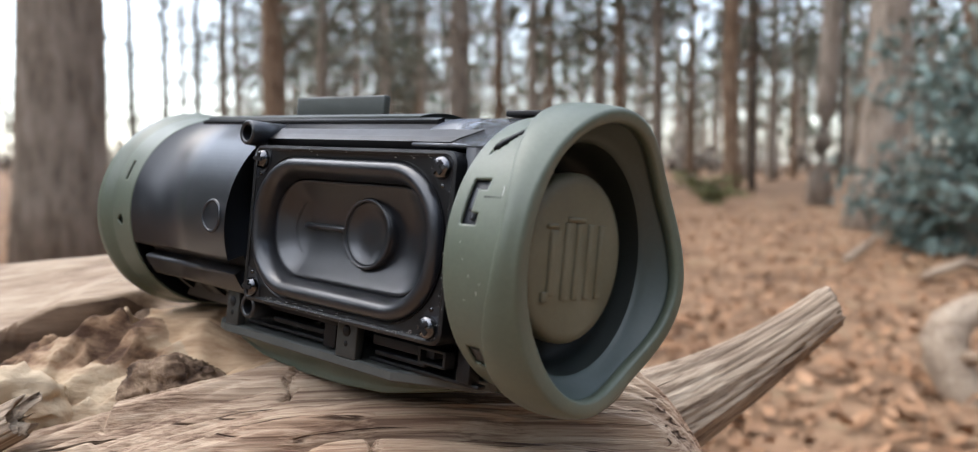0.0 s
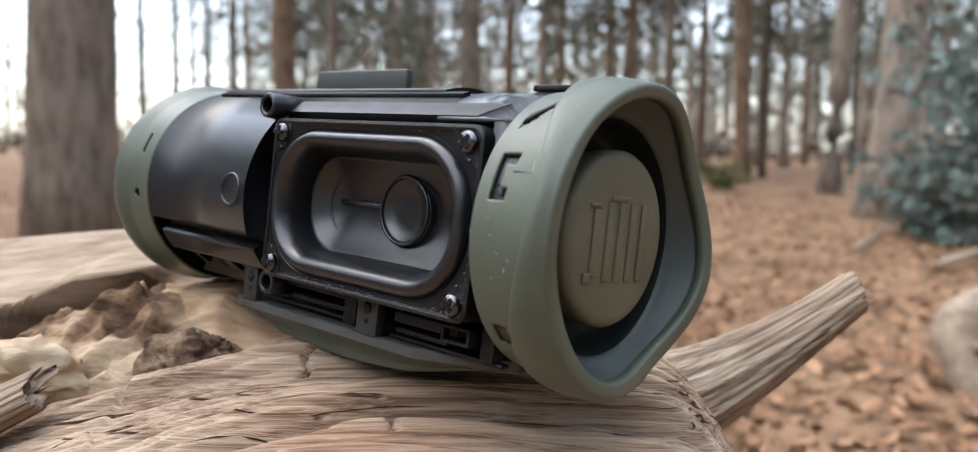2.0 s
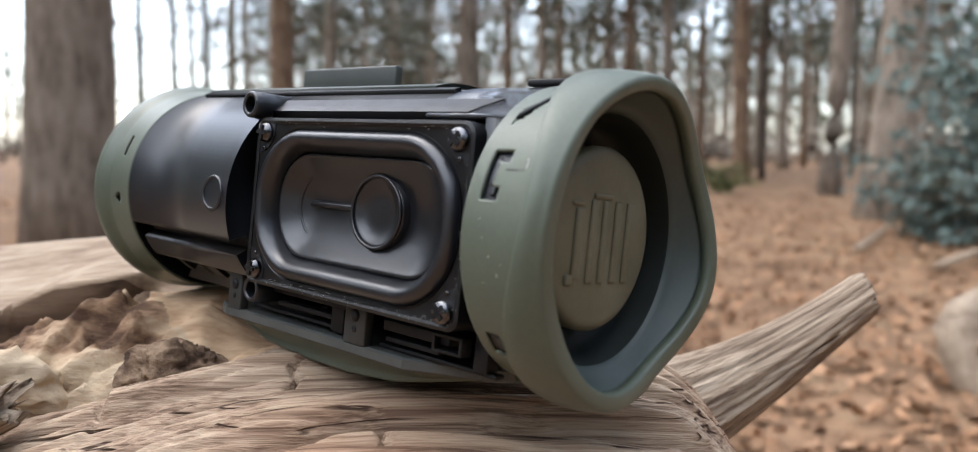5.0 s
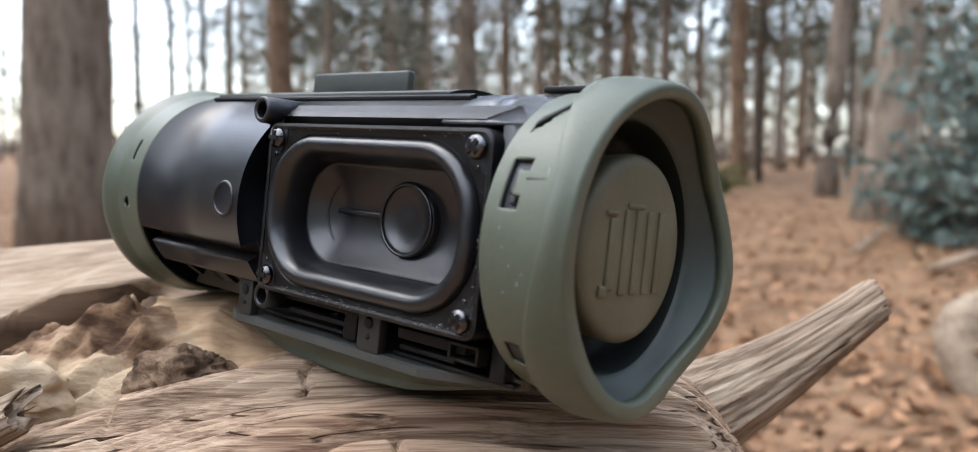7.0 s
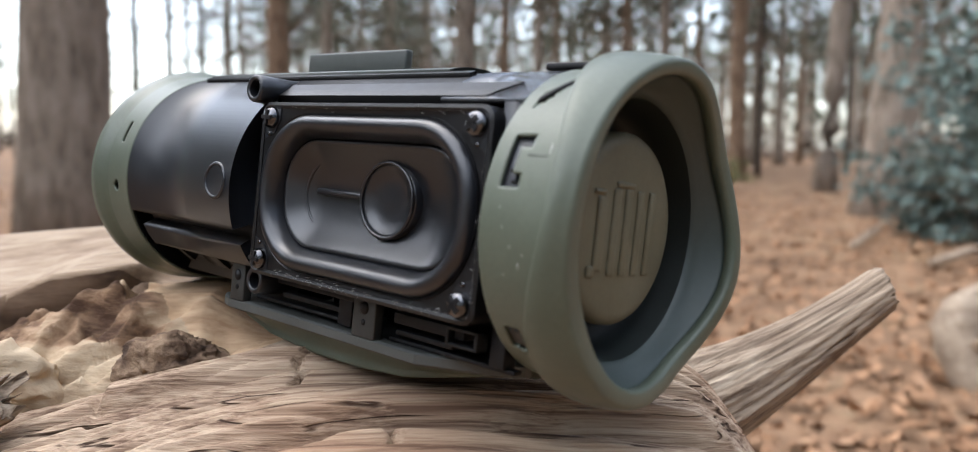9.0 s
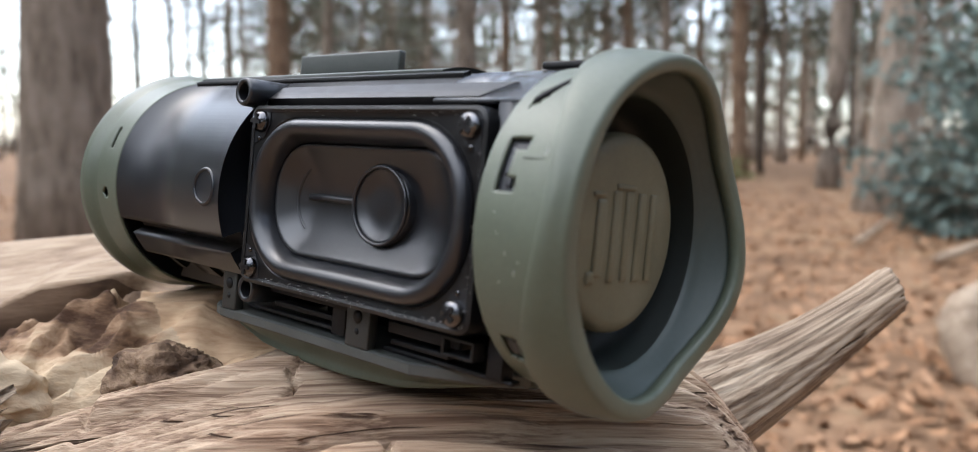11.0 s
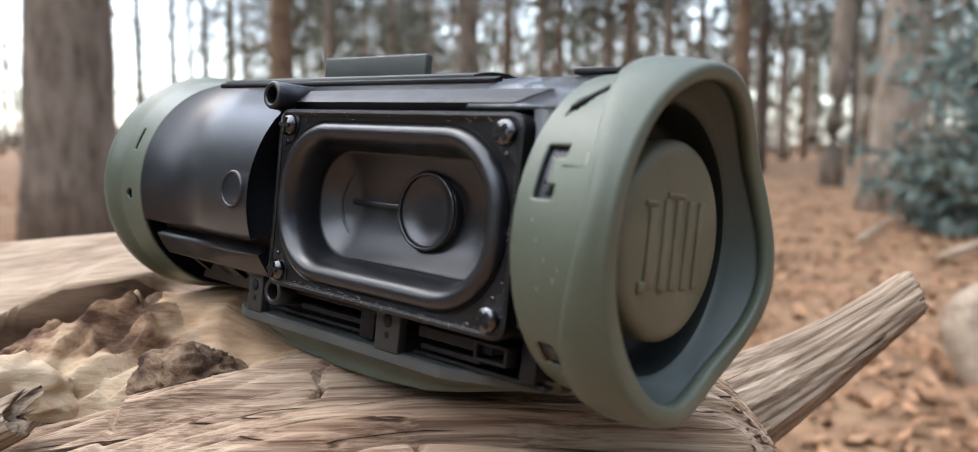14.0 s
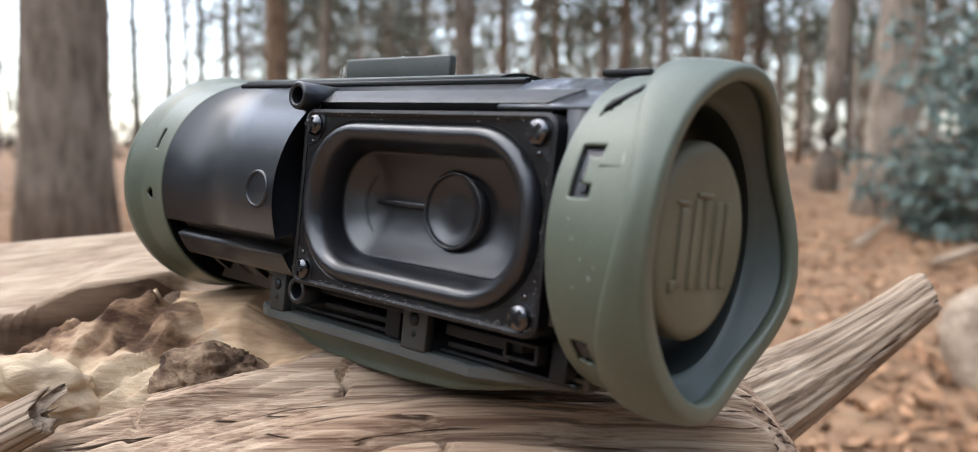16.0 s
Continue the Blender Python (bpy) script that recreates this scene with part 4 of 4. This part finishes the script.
def tree(name, label, dia, height, seed, crown_from, limbs, clump, bark, leaf_count, leaf=0.1, bare=False, category="tree", lean=(0, 0), low_twigs=0, flare=0.22, flare_high=0.2):
    rng = random.Random(seed)
    t = new(name)
    tagged(t, label, category, "trees of the wood")
    path = trunk_path(height, lean, seed)
    bm = bmesh.new()
    radii = [dia / 2 * (1 - 0.8 * (i / 24) ** 1.1) * (1 + flare * math.exp(-p.z / flare_high)) for i, p in enumerate(path)]
    path[0] = path[0] - Vector((0, 0, 0.12))
    limb(bm, path, radii, 20, 0.02, seed, 0, 1, 2.2)
    bmesh.ops.recalc_face_normals(bm, faces=bm.faces)
    part("trunk", bm, bark, t)
    bm, bl = bmesh.new(), bmesh.new()
    for k in range(limbs + low_twigs):
        low = k >= limbs
        h = rng.uniform(1.2, crown_from) if low else crown_from + (height - crown_from) * (k + rng.random()) / max(1, limbs)
        i = min(23, int(h / height * 24))
        base = path[i].lerp(path[i + 1], h / height * 24 - i)
        ang, ln = rng.uniform(0, 2 * math.pi), rng.uniform(0.6, 1.0) * (0.9 if low else clump) * (1.15 - 0.5 * h / height)
        tip = base + Vector((math.cos(ang) * ln, math.sin(ang) * ln, ln * rng.uniform(-0.1, 0.6)))
        mid = base.lerp(tip, 0.5) + Vector((0, 0, rng.uniform(-0.15, 0.2) * ln))
        r0 = max(0.008, dia * 0.12 * (1 - 0.6 * h / height))
        limb(bm, [base, base.lerp(mid, 0.5), mid, mid.lerp(tip, 0.5), tip], [r0, r0 * 0.8, r0 * 0.6, r0 * 0.4, r0 * 0.15], 6)
        for _ in range(4 if not bare else 9):
            q = mid.lerp(tip, rng.random())
            e = q + Vector((rng.uniform(-1, 1), rng.uniform(-1, 1), rng.uniform(-0.4, 0.8))) * ln * 0.4
            limb(bm, [q, q.lerp(e, 0.5) + Vector((0, 0, 0.03)), e], [r0 * 0.35, r0 * 0.22, r0 * 0.08], 4)
        if not bare and not low:
            for _ in range(4):
                q = mid.lerp(tip, rng.uniform(0.0, 1.1)) + Vector((rng.uniform(-1, 1), rng.uniform(-1, 1), rng.uniform(-0.3, 0.6))) * ln * 0.3
                leaf_cloud(bl, q, ln * 0.5, leaf_count, leaf, rng)
    bmesh.ops.recalc_face_normals(bm, faces=bm.faces)
    tagged(part("branchwork", bm, bark if not bare else TWIGS, t), kind="stuff")
    if not bare:
        tagged(part("crown", bl, NEEDLES, t, smooth=False), kind="stuff")
    else:
        bl.free()
    return t


def stand(ob, x, y, turn=0.0, s=1.0):
    ob.matrix_basis = pose(x, y, ground_height(x, y), 0, 0, turn) @ Matrix.Diagonal((s, s, s, 1))
    return ob


F = 1279.0


def across(px, d):
    return (px - 784) / F * d


def build_wood():
    # named trunks, nearest first: place by bearing and distance
    big = tree("oak_tree", "thick brown-barked tree trunk beside the dead log", 0.41, 9.0, 11, 4.5, 10, 2.0, BARK, 18, 0.08)
    stand(big, across(98, 3.75), 3.75, 40)
    right = tree("oak_tree", "brown tree trunk behind a blue-green bush", 0.34, 10.0, 5, 4.5, 10, 2.2, BARK, 18, 0.09, flare=0.8, flare_high=0.25)
    stand(right, across(1408, 6.4), 6.4, 10)
    forked = tree("birch_tree", "slender brown tree with crooked side branch", 0.27, 9.0, 9, 3.2, 12, 1.8, BARK, 12, 0.08, low_twigs=3)
    stand(forked, across(1313, 9.6), 9.6, 75)
    pine = tree("pine_tree", "tall orange-brown pine with high ragged crown", 0.29, 13.0, 21, 3.4, 30, 2.2, REDBARK, 24, 0.09, low_twigs=8)
    stand(pine, across(443, 11.5), 11.5, 0)
    dark = tree("pine_tree", "tall brown pine with high ragged crown", 0.30, 13.0, 33, 2.6, 36, 2.4, BARK, 26, 0.09, low_twigs=10)
    stand(dark, across(733, 11.0), 11.0, 0)
    thin = tree("bare_tree", "thin leafless dark-stemmed tree", 0.13, 8.0, 44, 1.5, 22, 1.5, TWIGS, 0, bare=True)
    stand(thin, across(219, 13.0), 13.0, 0)
    rng = random.Random(77)
    fixed = [(pine, 1172, 13.0, 1.0), (thin, 268, 12.0, 0.9), (thin, 320, 14.0, 1.0), (thin, 300, 17, 0.9), (dark, 385, 26, 0.9), (dark, 522, 18.0, 0.9), (pine, 800, 19.0, 0.9), (dark, 855, 17, 0.9), (pine, 880, 24, 1.0), (dark, 960, 20.0, 0.95), (pine, 990, 17, 0.8), (dark, 1050, 16.0, 0.9), (pine, 1105, 22, 0.9), (thin, 1205, 15, 1.0), (dark, 1235, 24, 1.0), (pine, 1270, 28, 0.9), (thin, 1345, 20, 1.1), (dark, 1480, 16.0, 0.9), (pine, 1540, 12, 0.9), (dark, 620, 27, 1.0), (pine, 575, 30, 1.0), (dark, 680, 33, 1.0)]
    for src, px, d, s in fixed:
        c = copy_thing(src, Matrix())
        stand(c, across(px, d), d, rng.uniform(0, 360), s)
    for _ in range(24):
        d = rng.uniform(22, 48)
        px = rng.uniform(330, 1700)
        src = rng.choice((pine, dark, dark, forked))
        c = copy_thing(src, Matrix())
        stand(c, across(px, d), d, rng.uniform(0, 360), rng.uniform(0.75, 1.15))
    # unseen trees added round and behind the camera
    for k in range(10):
        a = radians(rng.uniform(70, 290))
        d = rng.uniform(8, 18)
        c = copy_thing(rng.choice((pine, dark)), Matrix())
        stand(c, math.sin(a) * d, math.cos(a) * d, rng.uniform(0, 360), rng.uniform(0.8, 1.1))
    # far woods
    bm, bl = bmesh.new(), bmesh.new()
    for _ in range(230):
        d = rng.uniform(40, 100)
        px = rng.uniform(-200, 1800) if rng.random() < 0.2 else rng.uniform(420, 1800)
        x = across(px, d)
        h = rng.uniform(9, 15)
        r = rng.uniform(0.1, 0.2)
        limb(bm, [(x, d, -0.2), (x + rng.uniform(-0.3, 0.3), d, h * 0.5), (x + rng.uniform(-0.5, 0.5), d, h)], [r, r * 0.7, r * 0.2], 6)
        for _ in range(7):
            z = rng.uniform(0.22, 1.0) * h
            leaf_cloud(bl, (x + rng.gauss(0, 1.2), d + rng.gauss(0, 1), z), 1.7, 22, 0.26, rng)
    part("far_trunks", bm, BARK)
    tagged(bpy.data.objects["far_trunks"], "distant brown tree trunks of the wood", "woods", kind="stuff")
    tagged(part("far_foliage", bl, NEEDLES, smooth=False), "distant ragged green-brown pine foliage", "foliage", kind="stuff")
    # unseen trees added behind and beside, to block light from the front
    bm, bl = bmesh.new(), bmesh.new()
    for _ in range(210):
        a, d = radians(rng.uniform(45, 315)), rng.uniform(13, 34)
        x, y, h, r = math.sin(a) * d, math.cos(a) * d, rng.uniform(6, 10), rng.uniform(0.1, 0.2)
        limb(bm, [(x, y, -0.2), (x + rng.uniform(-0.3, 0.3), y, h * 0.5), (x, y + rng.uniform(-0.5, 0.5), h)], [r, r * 0.7, r * 0.2], 6)
        for _ in range(8):
            leaf_cloud(bl, (x + rng.gauss(0, 1.2), y + rng.gauss(0, 1.2), rng.uniform(0.08, 1.0) * h), 2.0, 24, 0.34, rng)
    tagged(part("wood_trunks", bm, BARK), "unseen brown tree trunks added to dim the front light", "woods", kind="stuff")
    tagged(part("wood_foliage", bl, NEEDLES, smooth=False), "unseen ragged foliage added to dim the front light", "foliage", kind="stuff")
    # low undergrowth along the far edge
    bm = bmesh.new()
    for _ in range(700):
        d = rng.uniform(24, 70)
        x = across(rng.uniform(-200, 1800), d)
        leaf_cloud(bm, (x, d, rng.uniform(0.1, 0.03 * d)), 1.6, 12, 0.16, rng, 0.35)
    tagged(part("undergrowth", bm, TWIGS, smooth=False), "dull brown leafless undergrowth far off", "undergrowth", kind="stuff")


build_wood()


def build_bush(name, label, x, y, height, spread, n_limb, mat, seed, leaf, per):
    rng = random.Random(seed)
    b = new(name)
    tagged(b, label, "bush")
    z0 = ground_height(x, y)
    bm, bl = bmesh.new(), bmesh.new()
    for _ in range(n_limb):
        a, ln = rng.uniform(0, 2 * math.pi), rng.uniform(0.25, 1.5)
        h = height * rng.random() ** 0.7
        base = Vector((0, 0, h * 0.6))
        tip = Vector((math.cos(a) * spread * ln, math.sin(a) * spread * ln * 0.7, h))
        limb(bm, [base, base.lerp(tip, 0.5) + Vector((0, 0, 0.05)), tip], [0.014, 0.009, 0.003], 5)
        for k in range(5):
            leaf_cloud(bl, base.lerp(tip, 0.35 + 0.16 * k), 0.15, per, leaf, rng, 0.35)
    limb(bm, [(0, 0, -0.05), (0.02, 0, height * 0.5), (0, 0, height)], [0.03, 0.02, 0.005], 8)
    bmesh.ops.recalc_face_normals(bm, faces=bm.faces)
    tagged(part("branchwork", bm, BARK, b), kind="stuff")
    tagged(part("foliage", bl, mat, b, smooth=False), kind="stuff")
    b.matrix_basis = pose(x, y, z0)


build_bush("spruce_bush", "blue-green young spruce bush among the trees", across(1620, 4.2), 4.2, 1.25, 0.62, 84, SPRUCE, 3, 0.032, 11)
build_bush("spruce_bush", "low blue-green spruce bush near the ground", across(1490, 4.7), 4.7, 0.55, 0.34, 36, SPRUCE, 8, 0.03, 10)
build_bush("bramble_bush", "small yellow-green bush on the leaf litter", across(1135, 10.5), 10.5, 0.4, 0.4, 22, MOSS, 12, 0.04, 6)


def build_deadwood():
    # pale dead limb standing up from the leaves
    bm = bmesh.new()
    path = [Vector((across(px, 1.6), 1.6 + 0.02 * k, z)) for k, (px, z) in enumerate(((1588, -0.06), (1579, -0.01), (1568, 0.045), (1557, 0.09), (1559, 0.122), (1580, 0.152), (1622, 0.178), (1705, 0.21)))]
    limb(bm, path, [0.05, 0.046, 0.043, 0.043, 0.046, 0.042, 0.034, 0.022], 28, 0.12, 2, 0, 1, 2.5)
    bmesh.ops.recalc_face_normals(bm, faces=bm.faces)
    dead = part("dead_limb", bm, BRANCHWOOD)
    tagged(dead, "pale dead limb rising from the leaf litter", "deadwood")
    bm = bmesh.new()
    limb(bm, [path[3], path[3] + Vector((0.03, -0.06, 0.012)), path[3] + Vector((0.045, -0.085, 0.03))], [0.016, 0.013, 0.009], 12, 0.1, 4)
    bmesh.ops.recalc_face_normals(bm, faces=bm.faces)
    part("branch_stub", bm, SLAB, dead)
    for px, py, d, ln, yaw in ((1385, 395, 4.2, 0.3, 30), (1550, 395, 3.6, 0.5, -20)):
        bm = bmesh.new()
        x = across(px, d)
        a = radians(yaw)
        limb(bm, [(x - ln / 2 * math.cos(a), d - 0.1, 0.0), (x, d, 0.05), (x + ln / 2 * math.cos(a), d + 0.1, 0.05 + ln * 0.4 * math.sin(a))], [0.02, 0.022, 0.008], 10, 0.1, 1)
        bmesh.ops.recalc_face_normals(bm, faces=bm.faces)
        tagged(part("fallen_branch", bm, BRANCHWOOD), "bare fallen branch lying on leaves", "branch", "fallen branches")


build_deadwood()


def build_litter():
    rng = random.Random(9)
    bm = bmesh.new()
    for i in range(26000):
        d = 0.7 + 9 * rng.random() ** 1.6
        a = radians(rng.uniform(-48, 48) if i < 15000 else rng.uniform(48, 312))
        x, y = d * math.sin(a), d * math.cos(a)
        if -0.4 < x < 0.1 and y < 0.6:
            continue
        z = ground_height(x, y) + rng.uniform(0.002, 0.02)
        s = rng.uniform(0.013, 0.03)
        q = Euler((rng.uniform(-0.6, 0.6), rng.uniform(-0.6, 0.6), rng.uniform(0, 6.28))).to_matrix()
        c = rng.uniform(0.1, 0.5)
        vs = [bm.verts.new(q @ Vector((u * s, w * s, c * s * u * u)) + Vector((x, y, z))) for u, w in ((-1, 0), (-0.3, -0.5), (0.5, -0.4), (1, 0), (0.5, 0.4), (-0.3, 0.5))]
        bm.faces.new((vs[0], vs[1], vs[5]))
        bm.faces.new((vs[1], vs[2], vs[4], vs[5]))
        bm.faces.new((vs[2], vs[3], vs[4]))
    tagged(part("fallen_leaves", bm, LEAF, smooth=False), "curled dry orange-brown leaves", "leaves", kind="stuff")


build_litter()


# ---- what moves: the bass pumps the disc and the driver's cone ----
DISC_SEEN = [
    (0.0, 56.4), (0.5, 55.1), (1.0, 56.6), (1.5, 60.4), (2.0, 60.2), (2.5, 60.3), (3.0, 60.4), (3.5, 57.2), (4.0, 55.6), (6.5, 56.1), (7.0, 59.8), (7.5, 60.0), (8.0, 59.3),
    (8.5, 54.6), (9.0, 56.0), (11.5, 59.3), (12.0, 55.6), (12.5, 55.8), (13.0, 59.6), (13.5, 56.6), (14.0, 59.7), (14.5, 54.3), (15.0, 57.5), (15.5, 56.6), (16.0, 59.5),
]
REST = 57.4


def beat(t):
    """The disc's place at t: as seen, and a fast bass beat between."""
    for ts, x in DISC_SEEN:
        if abs(ts - t) < 0.02:
            return x
    return REST + 2.7 * math.cos(2 * math.pi * (t - 0.1) / 0.3)


def motions():
    walk(radiator_disc, [(k / 10, pose(beat(k / 10) * MM, 0, 0)) for k in range(161)])
    walk(driver_cone, [(k / 10, pose(0, 1.35 * (beat(k / 10) - REST) * MM, 0)) for k in range(161)])


motions()
